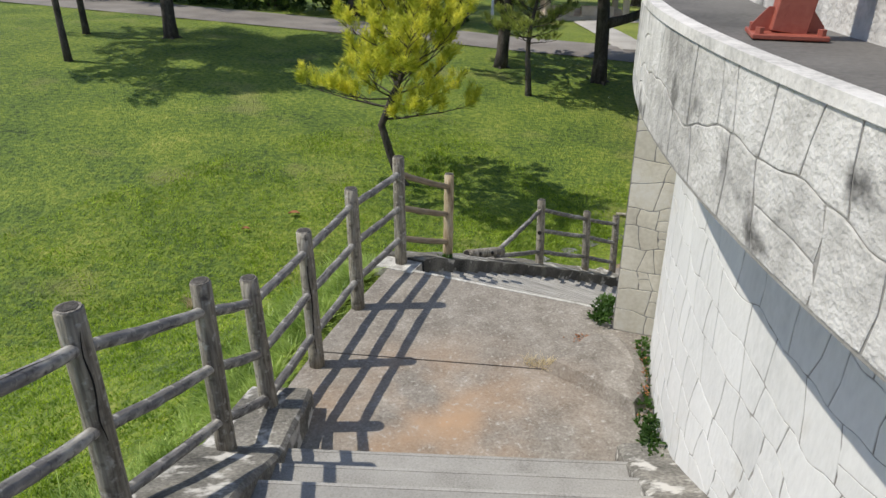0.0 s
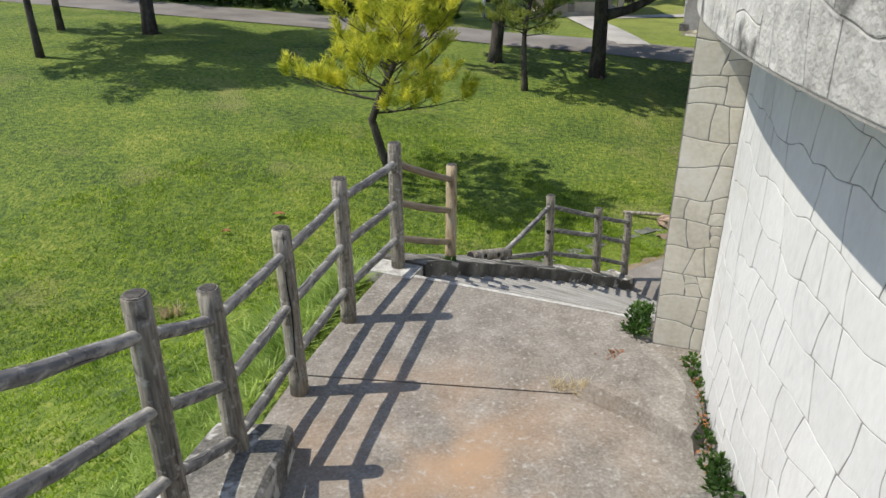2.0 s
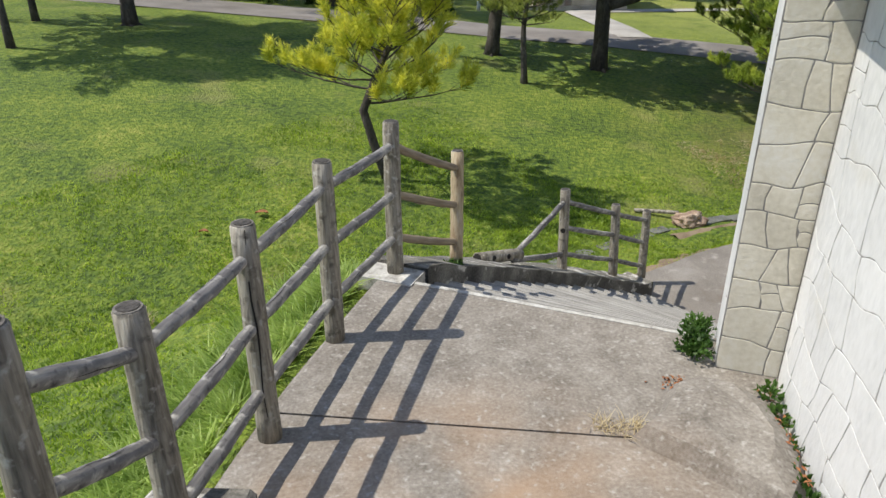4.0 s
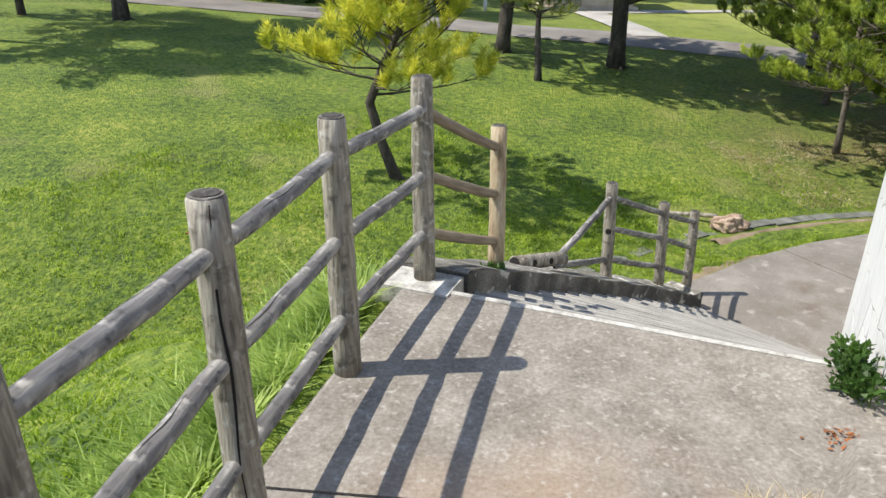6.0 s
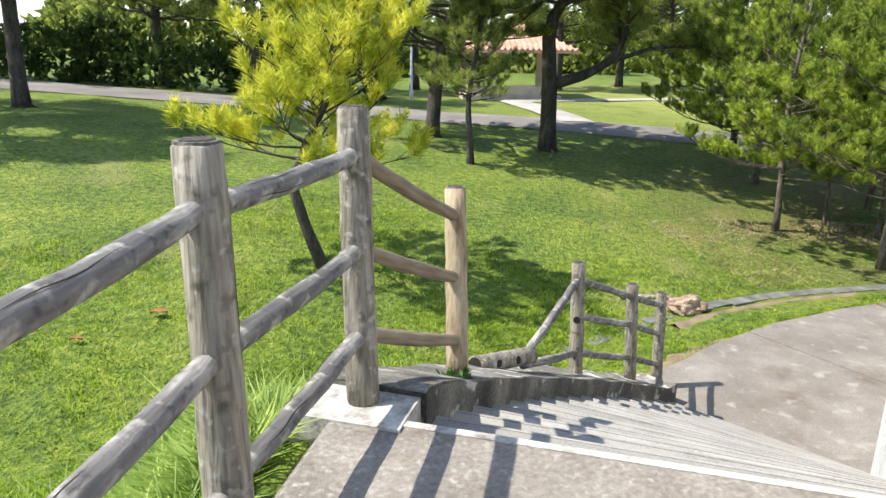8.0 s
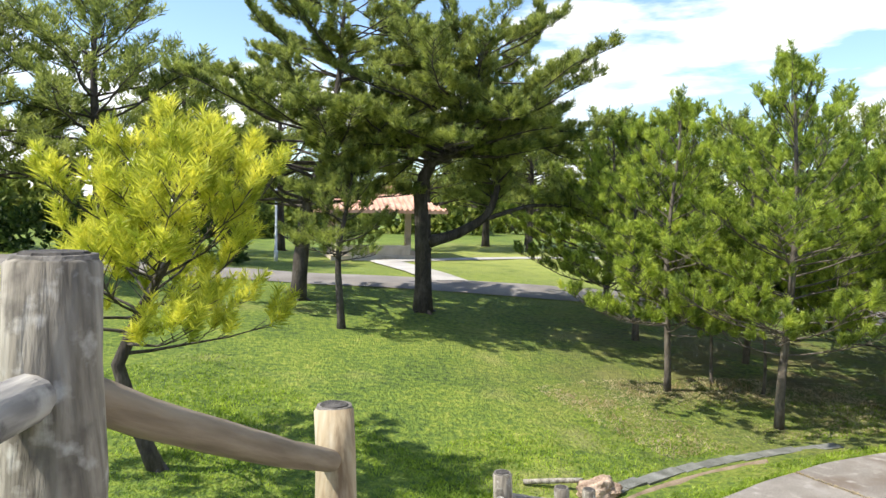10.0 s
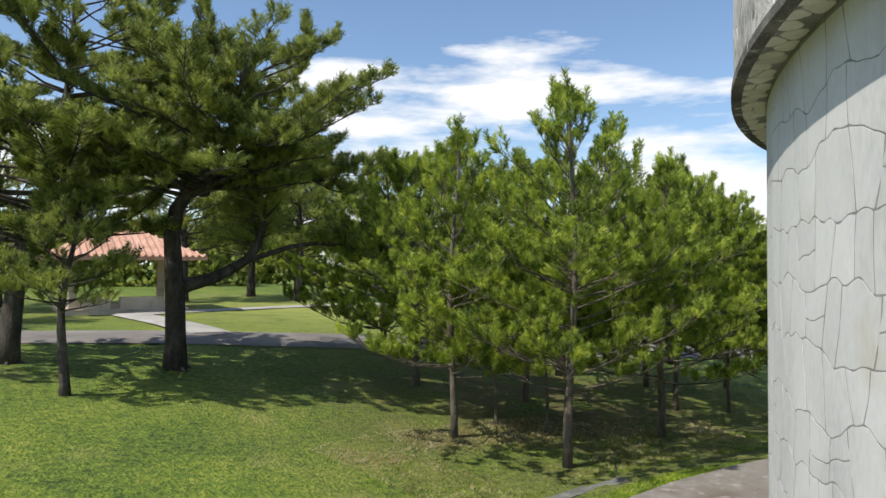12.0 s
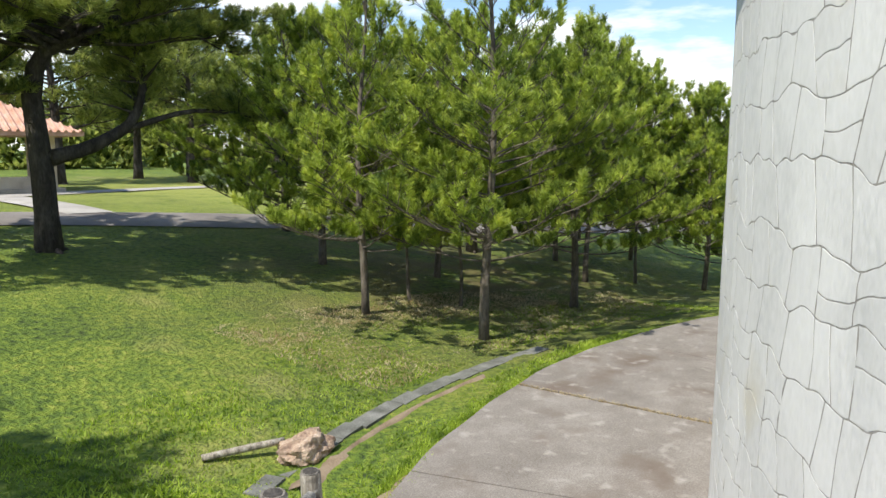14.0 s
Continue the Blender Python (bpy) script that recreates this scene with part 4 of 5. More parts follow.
def cards(name, verts, mat):
    """A mesh of loose four-cornered blades."""
    n = len(verts) // 4
    me = bpy.data.meshes.new(name)
    me.vertices.add(n * 4)
    me.vertices.foreach_set("co", verts.ravel())
    me.loops.add(n * 4)
    me.loops.foreach_set("vertex_index", np.arange(n * 4, dtype=np.int32))
    me.polygons.add(n)
    me.polygons.foreach_set("loop_start", np.arange(0, n * 4, 4, dtype=np.int32))
    me.materials.append(mat)
    me.update()
    me.validate()
    return me


def unit(a):
    return a / (np.linalg.norm(a, axis=1)[:, None] + 1e-9)


def tufts_mesh(name, spots, blade, count, width, mat, seed, spread=1.35):
    """Leaf clumps: at each (place, direction, size) a spray of blades."""
    rng = np.random.default_rng(seed)
    P, D, S = (np.repeat(np.array([s[k] for s in spots]), count, 0) for k in range(3))
    n = len(P)
    way = unit(D + rng.normal(0, spread * 0.55, (n, 3)))
    side = unit(np.cross(way, rng.normal(0, 1, (n, 3))))
    root = P + D * (rng.random(n) - 0.5)[:, None] * (S * blade * 0.9)[:, None]
    ln = (blade * S * rng.uniform(0.7, 1.2, n))[:, None]
    w = (width * S)[:, None]
    verts = np.empty((n * 4, 3))
    verts[0::4], verts[1::4] = root - side * w * 0.35, root + side * w * 0.35
    verts[2::4], verts[3::4] = root + way * ln * 0.6 + side * w * 0.5, root + way * ln
    return cards(name, verts, mat)


def brush_mesh(name, spots, blade, count, width, mat, seed, axis=1.5):
    """Pine shoots: needles set round a short axis and slanting to its tip, like a brush."""
    rng = np.random.default_rng(seed)
    P, D, S = (np.repeat(np.array([s[k] for s in spots]), count, 0) for k in range(3))
    n = len(P)
    D = unit(D)
    t = rng.random(n)
    root = P + D * (t * S * blade * axis)[:, None]
    out = unit(np.cross(D, rng.normal(0, 1, (n, 3))))
    way = unit(D * rng.uniform(0.5, 1.1, n)[:, None] + out * rng.uniform(0.5, 1.1, n)[:, None])
    side = unit(np.cross(way, rng.normal(0, 1, (n, 3))))
    ln = (blade * S * rng.uniform(0.75, 1.15, n) * (1.1 - 0.35 * t))[:, None]
    w = (width * S)[:, None]
    verts = np.empty((n * 4, 3))
    verts[0::4], verts[1::4] = root - side * w * 0.4, root + side * w * 0.4
    verts[2::4], verts[3::4] = root + way * ln * 0.65 + side * w * 0.45, root + way * ln
    return cards(name, verts, mat)


def merge(pieces):
    v, f = [], []
    for a, b in pieces:
        base = len(v)
        v += a
        f += [tuple(base + i for i in q) for q in b]
    return v, f


def limb(start, direction, length, r0, rng, up=0.25, n=6, crook=0.16):
    """A bent, tapering limb; returns its points and radii."""
    p, d = Vector(start), Vector(direction).normalized()
    pts, rad = [p.copy()], [r0]
    for k in range(n):
        d = (d + Vector((rng.uniform(-1, 1), rng.uniform(-1, 1), rng.uniform(-0.6, 0.6))) * crook + Vector((0, 0, up * (k / n) * 0.5))).normalized()
        p = p + d * length / n
        pts.append(p.copy())
        rad.append(max(0.006, r0 * (1 - 0.86 * (k + 1) / n)))
    return pts, rad


def pine(base, height, spread, trunk_r, seed, needles, bark, label, crown_from=0.3, layers=9, per=5, lean=(0, 0), blade=0.20, count=16, width=0.016,
         density=1.0, flat=0.0, top_power=0.8, group="", bend=0.45, wide_at=0.35, tuft=1.0, sparse=0.0, trunk_pts=None, leaders=4, clump=0.35):
    """A pine: bent trunk, whorls of limbs with side twigs, tufts of needles on the outer wood."""
    rng = random.Random(seed)
    x, y = base
    z = ground_level(x, y)
    tree = thing("pine_tree", (x, y, z), label, "pine tree", group)
    n = 12
    trunk = []
    for k in range(n + 1):
        t = k / n
        if trunk_pts:
            j = min(len(trunk_pts) - 2, int(t * (len(trunk_pts) - 1)))
            u = t * (len(trunk_pts) - 1) - j
            off = Vector(trunk_pts[j]).lerp(Vector(trunk_pts[j + 1]), u)
            trunk.append(Vector((x, y, z)) + off)
        else:
            trunk.append(Vector((x + lean[0] * t * t + bend * 0.4 * math.sin(t * 5 + seed) * t, y + lean[1] * t * t + bend * 0.4 * math.cos(t * 4 + seed) * t, z - 0.1 + height * t)))
    rad = [trunk_r * (1.18 if k == 0 else 1.0) * (1 - 0.85 * (k / n) ** 1.1) + 0.008 for k in range(n + 1)]
    wood = [tube(trunk, rad, 9, 0.06, seed)]
    for k in range(5):
        a = k * 1.26 + seed
        wood.append(tube([trunk[0] + Vector((0, 0, 0.18)), trunk[0] + Vector((math.cos(a), math.sin(a), 0)) * trunk_r * 1.7 + Vector((0, 0, 0.02))], [trunk_r * 0.6, trunk_r * 0.2], 5))
    spots, branches = [], []

    def trunk_at(t):
        q = t * n
        i = min(n - 1, int(q))
        return trunk[i].lerp(trunk[i + 1], q - i)

    for i in range(layers):
        t = crown_from + (0.97 - crown_from) * (i + 0.5) / layers
        u = (t - crown_from) / (1 - crown_from)
        reach = spread * (max(0.05, 1 - u) ** top_power) * (0.72 + 0.28 * min(1, u / max(0.01, wide_at)))
        reach = max(reach, 0.10 * spread)
        for j in range(per):
            a = i * 2.4 + j * 2 * math.pi / per + rng.uniform(-0.4, 0.4)
            if rng.random() < sparse:
                continue
            ln = reach * rng.uniform(0.65, 1.15)
            rise = (0.12 + 1.2 * u * u + 0.2 * u) * (1 - flat) + flat * 0.12
            pts, rr = limb(trunk_at(min(0.98, t + rng.uniform(-0.03, 0.03))), (math.cos(a), math.sin(a), rise), ln, max(0.010, trunk_r * 0.27 * (1 - 0.6 * u)), rng, up=0.35 * (1 - flat) + 0.08 * flat, crook=0.16 + 0.20 * flat)
            branches.append((pts, rr))
            wood.append(tube(pts, rr, 5, 0, caps=False))
            m = max(3, int(ln / 0.34))
            for k in range(m):
                s0 = 0.28 + 0.08 * flat
                s = s0 + (1 - s0) * (k + 0.5) / m
                q = s * (len(pts) - 1)
                ii = min(len(pts) - 2, int(q))
                p = pts[ii].lerp(pts[ii + 1], q - ii)
                d = (pts[ii + 1] - pts[ii]).normalized()
                for side in (-1, 1):
                    if rng.random() < 0.12:
                        continue
                    out = (d * rng.uniform(0.5, 1.0) + Vector((-d.y, d.x, 0)) * side * rng.uniform(0.5, 1.0) + Vector((0, 0, rng.uniform(0.1, 0.55) * (1 - 0.5 * flat)))).normalized()
                    tl = min(0.85, 0.28 * ln + 0.12) * rng.uniform(0.5, 1.05) * (1.15 - 0.6 * s)
                    e = p + out * tl
                    wood.append(tube([p, e], [0.010, 0.005], 3, 0, caps=False))
                    c = max(1, round(tl / 0.13 * density))
                    for w in range(c):
                        r = clump + (1 - clump) * (w + 1) / c
                        o = Vector((rng.uniform(-1, 1), rng.uniform(-1, 1), rng.uniform(-0.5, 0.6))) * 0.08
                        up = Vector((rng.uniform(-0.35, 0.35), rng.uniform(-0.35, 0.35), 1.0))
                        spots.append((p.lerp(e, r) + o, (out * rng.uniform(0.2, 0.9) + up * 0.8).normalized(), tuft * rng.uniform(0.7, 1.25)))
            spots.append((pts[-1], ((pts[-1] - pts[-2]).normalized() * 0.6 + Vector((0, 0, 0.7))).normalized(), tuft * 1.2))
    # upright leading shoots
    for k in range(leaders):
        a, rr = rng.uniform(0, 6.28), rng.uniform(0.0, 0.42)
        foot = trunk_at(0.93) + Vector((math.cos(a) * rr, math.sin(a) * rr, -rr * 0.5))
        tip = foot + Vector((math.cos(a) * 0.15, math.sin(a) * 0.15, height * rng.uniform(0.06, 0.13)))
        wood.append(tube([foot, tip], [0.014, 0.008], 4, 0, caps=False))
        for w in range(4):
            spots.append((foot.lerp(tip, 0.3 + 0.23 * w), Vector((rng.uniform(-0.3, 0.3), rng.uniform(-0.3, 0.3), 1)), tuft * 1.15))
    v, f = merge(wood)
    under(solid("trunk", v, f, bark, smooth=True), tree)
    me = brush_mesh("crown", spots, blade, count, width, needles, seed)
    under(new("crown", me), tree)
    return tree


def side_limb(tree, pts, r, needles, bark, seed, blade, count, width, tuft=1.0):
    """A heavy low limb of a grown pine, with its own sprays."""
    rng = random.Random(seed)
    pts = [Vector(p) for p in pts]
    fine = []
    for i in range(len(pts) - 1):
        fine += [pts[i].lerp(pts[i + 1], k / 4) for k in range(4)]
    fine.append(pts[-1])
    for _ in range(2):
        fine = [fine[0]] + [(fine[i - 1] + fine[i] * 2 + fine[i + 1]) / 4 for i in range(1, len(fine) - 1)] + [fine[-1]]
    rad = [r * (1 - 0.75 * i / (len(fine) - 1)) for i in range(len(fine))]
    wood, spots = [tube(fine, rad, 8, 0.05, seed)], []
    for k in range(len(fine) // 2, len(fine)):
        for _ in range(3):
            d = Vector((rng.uniform(-1, 1), rng.uniform(-1, 1), rng.uniform(0.0, 0.7))).normalized()
            lp, lr = limb(fine[k], d, rng.uniform(0.6, 1.3), r * 0.25, rng, 0.2, 4)
            wood.append(tube(lp, lr, 4, 0, caps=False))
            for q in lp[1:]:
                for _ in range(5):
                    o = Vector((rng.uniform(-1, 1), rng.uniform(-1, 1), rng.uniform(-0.2, 0.6))) * 0.28
                    spots.append((q + o, (d + Vector((0, 0, 0.6))).normalized(), tuft * rng.uniform(0.8, 1.2)))
    v, f = merge(wood)
    lo = under(solid("limb", v, f, bark, smooth=True), tree)
    me = brush_mesh("spray", spots, blade, count, width, needles, seed)
    under(new("spray", me), lo)


YELLOW = "young pine with bright yellow-green needles and a thin leaning trunk"
pine((-1.5, 17.15), 4.4, 2.5, 0.11, 11, NEEDLE_YELLOW, BARK, YELLOW, crown_from=0.34, layers=10, per=6, blade=0.17, count=46, width=0.015, density=0.95, tuft=1.15, clump=0.7,
     top_power=0.42, trunk_pts=[(0, 0, -0.1), (-0.33, 0, 0.8), (-0.52, 0, 1.5), (-0.25, 0.1, 2.2), (0.1, 0.1, 2.9), (0.4, 0, 3.6), (0.65, 0, 4.3)], wide_at=0.2, sparse=0.46, leaders=2)
GROWN = "tall dark green pine with a thick dark trunk on the lawn"
tree_a = pine((1.15, 28.5), 9.8, 5.3, 0.25, 21, NEEDLE_DARK, BARK, GROWN, crown_from=0.34, layers=12, per=7, blade=0.15, count=26, width=0.02, density=2.3, sparse=0.16, flat=0.85, leaders=1,
              top_power=0.2, tuft=1.1, group="grown pines", trunk_pts=[(0, 0, -0.1), (0.12, 0, 1.5), (0.3, 0, 3.0), (0.85, 0, 4.5), (1.2, 0, 6.5), (1.4, 0, 9.6)])
tree_b = pine((4.8, 27.35), 8.3, 5.2, 0.27, 34, NEEDLE_DARK, BARK, GROWN, crown_from=0.48, layers=11, per=7, blade=0.15, count=26, width=0.019, density=2.1, sparse=0.22, flat=0.85, leaders=1,
              top_power=0.30, tuft=1.1, group="grown pines", trunk_pts=[(0, 0, -0.1), (0.0, 0, 1.3), (-0.05, 0, 2.6), (-0.12, 0.08, 3.9), (0.22, -0.18, 4.5), (0.85, -0.7, 4.85), (1.15, -0.9, 5.7), (1.3, -1.0, 6.7), (1.4, -1.0, 8.2)])
zb = ground_level(4.8, 27.35)
side_limb(tree_b, [(4.95, 27.3, zb + 2.1), (5.8, 27.1, zb + 2.35), (6.7, 26.9, zb + 2.9), (7.0, 26.8, zb + 3.9), (6.7, 26.7, zb + 4.8)], 0.19, NEEDLE_DARK, BARK, 5, 0.20, 26, 0.018)
side_limb(tree_b, [(6.6, 26.95, zb + 2.8), (8.0, 26.6, zb + 3.3), (9.6, 26.4, zb + 3.2), (10.4, 26.3, zb + 2.6)], 0.075, NEEDLE_DARK, BARK, 6, 0.20, 26, 0.018)
pine((2.05, 25.0), 4.3, 1.9, 0.105, 41, NEEDLE_DARK, BARK, "small slim pine with a dark trunk below taller pines", crown_from=0.42, layers=8, per=6, blade=0.15, count=34, width=0.016, density=1.2, sparse=0.15, bend=0.7)
YOUNG = "young bushy green pine with a slim pale trunk on the lawn"
for k, (x, y, h, sp, r, ln, cf) in enumerate((
        (9.0, 20.75, 6.9, 2.3, 0.10, (0.1, 0.2), 0.24), (10.15, 18.5, 7.7, 2.4, 0.12, (0.25, 0.1), 0.27), (14.3, 19.6, 6.9, 2.5, 0.12, (0.2, 0), 0.27),
        (17.3, 21.5, 6.9, 2.6, 0.10, (1.4, 0.3), 0.34), (10.6, 24.9, 6.6, 2.5, 0.13, (0.2, 0.2), 0.22), (10.6, 21.3, 3.4, 1.2, 0.05, (-0.9, 0.2), 0.5),
        (11.5, 20.6, 4.4, 1.3, 0.045, (0.1, 0.1), 0.42), (16.8, 25.7, 7.6, 2.8, 0.24, (0, 0), 0.3), (24.2, 27.2, 7.5, 3.0, 0.26, (0, 0), 0.3),
        (19.1, 21.0, 6.0, 2.4, 0.06, (0.4, 0), 0.3), (20.6, 19.6, 6.2, 2.6, 0.09, (0.2, 0), 0.2), (12.0, 29.2, 6.8, 3.0, 0.16, (0, 0), 0.14), (22.6, 23.5, 7.0, 2.8, 0.1, (0, 0), 0.2),
        (24.5, 20.0, 6.0, 2.7, 0.1, (0, 0), 0.12), (12.9, 23.0, 6.6, 2.5, 0.11, (0.3, 0), 0.2), (19.0, 24.0, 6.8, 2.7, 0.11, (0, 0), 0.2))):
    pine((x, y), h * 0.95, sp * 1.36, r * 0.74, 60 + k * 3, NEEDLE_GREEN, BARK_LIGHT if r < 0.15 else BARK, YOUNG, crown_from=cf * 0.80, layers=13, per=7, lean=ln, blade=0.12, count=56, width=0.014, sparse=0.30, clump=0.65,
         density=0.85, top_power=0.72, group="young pines", wide_at=0.1, tuft=1.15, bend=0.75, leaders=5)
BACK = "dark pine behind the park road"
for k, (x, y, h, sp, r, lab) in enumerate((
        (-12.2, 29.4, 10.0, 5.2, 0.27, GROWN), (-13.9, 24.6, 8.5, 4.2, 0.12, "slim pine with a pale thin trunk on the lawn"), (-15.5, 29.0, 9.5, 4.8, 0.13, "slim pine with a pale thin trunk on the lawn"),
        (-6.5, 39.8, 11.0, 6.5, 0.30, BACK), (-11.5, 42.0, 10.5, 6.0, 0.28, BACK), (-20, 41, 9.5, 5.0, 0.3, BACK), (-30, 44, 10, 5.0, 0.3, BACK), (1.5, 50, 10.5, 4.6, 0.3, BACK), (10.5, 50, 9.5, 4.6, 0.3, BACK),
        (16.5, 47.5, 8.0, 3.8, 0.22, BACK), (25.5, 40.5, 8.0, 3.6, 0.22, BACK), (28, 34, 8.5, 3.8, 0.22, BACK), (36, 36, 8.5, 3.8, 0.22, BACK), (-3.5, 47, 10, 4.4, 0.28, BACK),
        (15.5, 53, 9.5, 4.6, 0.26, BACK), (19.5, 55, 10, 4.8, 0.26, BACK), (23.5, 51, 9.0, 4.4, 0.26, BACK), (28, 49, 9.5, 4.6, 0.26, BACK))):
    pine((x, y), h, sp, r, 200 + k * 5, NEEDLE_DARK, BARK, lab, crown_from=0.42 if k < 3 else 0.28, layers=9, per=6, blade=0.28, count=10, width=0.044, density=0.7, flat=0.5,
         top_power=0.5, group="far pines", tuft=1.25)

# ---- hedge and woods at the back ----


def leaf_mass(name, boxes, per_m3, size, mat, seed, label, category):
    """Bushes: many small leaf cards in lumpy heaps."""
    rng = np.random.default_rng(seed)
    spots = []
    for (x, y, rx, ry, h) in boxes:
        z = ground_level(x, y)
        m = int(per_m3 * rx * ry * h)
        a = rng.normal(0, 1, (m, 3))
        a /= np.linalg.norm(a, axis=1)[:, None]
        a *= rng.uniform(0.55, 1.0, m)[:, None] ** 0.4
        a[:, 2] = np.abs(a[:, 2])
        for q in a:
            lump = 0.8 + 0.35 * noise.noise((q[0] * 2 + x, q[1] * 2 + y, q[2] * 3))
            spots.append(((x + q[0] * rx * lump, y + q[1] * ry * lump, z + q[2] * h * lump), (q[0], q[1], q[2] + 0.3), 1.0))
    me = tufts_mesh(name, spots, size, 6, size * 0.55, mat, seed, 1.3)
    return tagged(new(name, me), label, category, kind="stuff")


rng_h = random.Random(9)
leaf_mass("hedge", [(-48 + k * 2.3 + rng_h.uniform(-0.5, 0.5), 45.5 - k * 0.28 + rng_h.uniform(-0.6, 0.6), 1.9, 1.5, rng_h.uniform(2.2, 4.2)) for k in range(21)], 22, 0.34, BUSH, 3,
          "dense green bushes behind the park road", "bushes")
leaf_mass("far_woods", [(-75 + k * 5.2, 78 + 9 * math.sin(k * 1.7) + rng_h.uniform(-3, 3), 4.6, 4.0, rng_h.uniform(5.0, 8.5)) for k in range(44)], 2.6, 0.95, NEEDLE_DARK, 4,
          "dark wood closing the far side of the park", "woods")

# ---- grass blades and weeds ----


def blades(name, spots, label, category, mat, seed, height, width, lean):
    """spots: x, y, z, size."""
    rng = np.random.default_rng(seed)
    P = np.array(spots)
    n = len(P)
    a = rng.uniform(0, 2 * np.pi, n)
    b = rng.uniform(0, 2 * np.pi, n)
    hh = height * P[:, 3] * rng.uniform(0.6, 1.3, n)
    side = np.stack([np.cos(a), np.sin(a), np.zeros(n)], 1) * (width * (0.6 + 0.6 * P[:, 3]))[:, None]
    out = np.stack([np.cos(b), np.sin(b), np.zeros(n)], 1) * (hh * lean * rng.uniform(0.2, 1.2, n))[:, None]
    up = np.array([0, 0, 1.0])
    base = P[:, :3]
    verts = np.empty((n * 5, 3))
    verts[0::5], verts[1::5] = base - side, base + side
    verts[2::5] = base + out * 0.35 + side * 0.7 + up * (hh * 0.55)[:, None]
    verts[3::5] = base + out * 0.35 - side * 0.7 + up * (hh * 0.55)[:, None]
    verts[4::5] = base + out + up * (hh * 0.92)[:, None]
    i = np.arange(n) * 5
    loops = np.stack([i, i + 1, i + 2, i + 3, i + 3, i + 2, i + 4], 1).ravel().astype(np.int32)
    starts = np.stack([np.arange(n) * 7, np.arange(n) * 7 + 4], 1).ravel().astype(np.int32)
    me = bpy.data.meshes.new(name)
    me.vertices.add(n * 5)
    me.vertices.foreach_set("co", verts.ravel())
    me.loops.add(len(loops))
    me.loops.foreach_set("vertex_index", loops)
    me.polygons.add(n * 2)
    me.polygons.foreach_set("loop_start", starts)
    me.materials.append(mat)
    me.update()
    me.validate()
    return tagged(new(name, me), label, category, kind="stuff")


rng_g = np.random.default_rng(5)


def scatter(count, r0, r1, p0, p1, power, size):
    r = r0 + (r1 - r0) * rng_g.random(count) ** power
    p = p0 + (p1 - p0) * rng_g.random(count)
    out = []
    for i in range(count):
        q = polar(r[i], p[i])
        if 60 < p[i] < 112 and 13.75 < r[i] < 14.55:
            continue
        patch = 0.8 + 0.6 * noise.noise((q.x * 0.5, q.y * 0.5, 2)) + 0.35 * noise.noise((q.x * 2.3, q.y * 2.3, 5)) + 0.35 * noise.noise((q.x * 6, q.y * 6, 8))
        if patch < 0.35:
            continue
        out.append((q.x, q.y, ground_level(q.x, q.y) - 0.01, size * patch))
    return out


blades("lawn_grass", scatter(125000, 12.95, 23.0, -4, 58, 1.35, 1.0) + scatter(38000, 12.99, 17.0, 48, 110, 1.2, 0.8), "short mown green grass blades over the lawn", "grass", BLADE, 1, 0.07, 0.009, 1.0)
blades("long_grass", scatter(20000, 12.98, 13.8, 2, 27, 1.5, 1.0) + scatter(5000, 12.9, 14.2, 27, 46, 1.5, 0.6), "long uncut grass along the fence", "grass", BLADE_LONG, 2, 0.20, 0.009, 1.2)
blades("pine_litter", scatter(26000, 14.7, 18.5, 72, 108, 0.9, 1.0), "dry brown needles and straw under the young pines", "pine litter", DRY, 6, 0.05, 0.007, 2.2)
blades("path_edge_grass", scatter(9000, 12.93, 13.25, 49, 112, 1.0, 1.0), "grass fringe along the lower path's edge", "grass", BLADE, 3, 0.10, 0.006, 0.9)


for x, y, n in ((-4.75, 11.3, 70), (-4.6, 11.4, 50)):
    tuft_spots = []
    for k in range(n):
        a, d = rng_g.uniform(0, 6.28), 0.12 * rng_g.random()
        px, py = x + math.cos(a) * d, y + math.sin(a) * d
        tuft_spots.append((px, py, ground_level(px, py), 1.0))
    blades("dry_weed", tuft_spots, "grey dried weed clump in the grass", "dry weed", DRY, n, 0.22, 0.008, 0.9)
for x, y, s in ((-3.78, 15.03, 0.13), (-4.62, 14.15, 0.09)):
    gz = ground_level(x, y) + 0.05
    leaf_v, leaf_f = [], []
    for k in range(7):
        t = k / 6
        for q in (-1, 0, 1):
            leaf_v.append((x + (t - 0.5) * 2 * s, y + q * s * 0.6 * math.sin(math.pi * min(0.97, max(0.06, t))), gz + 0.03 * abs(q) + 0.03 * math.sin(t * 3)))
    for k in range(6):
        for q in range(2):
            a = k * 3 + q
            leaf_f.append((a, a + 3, a + 4, a + 1))
    tagged(solid("dead_leaf", leaf_v, leaf_f, DEAD_LEAF, smooth=True), "curled orange-brown dead leaf lying on the grass", "leaf", "dead leaves")
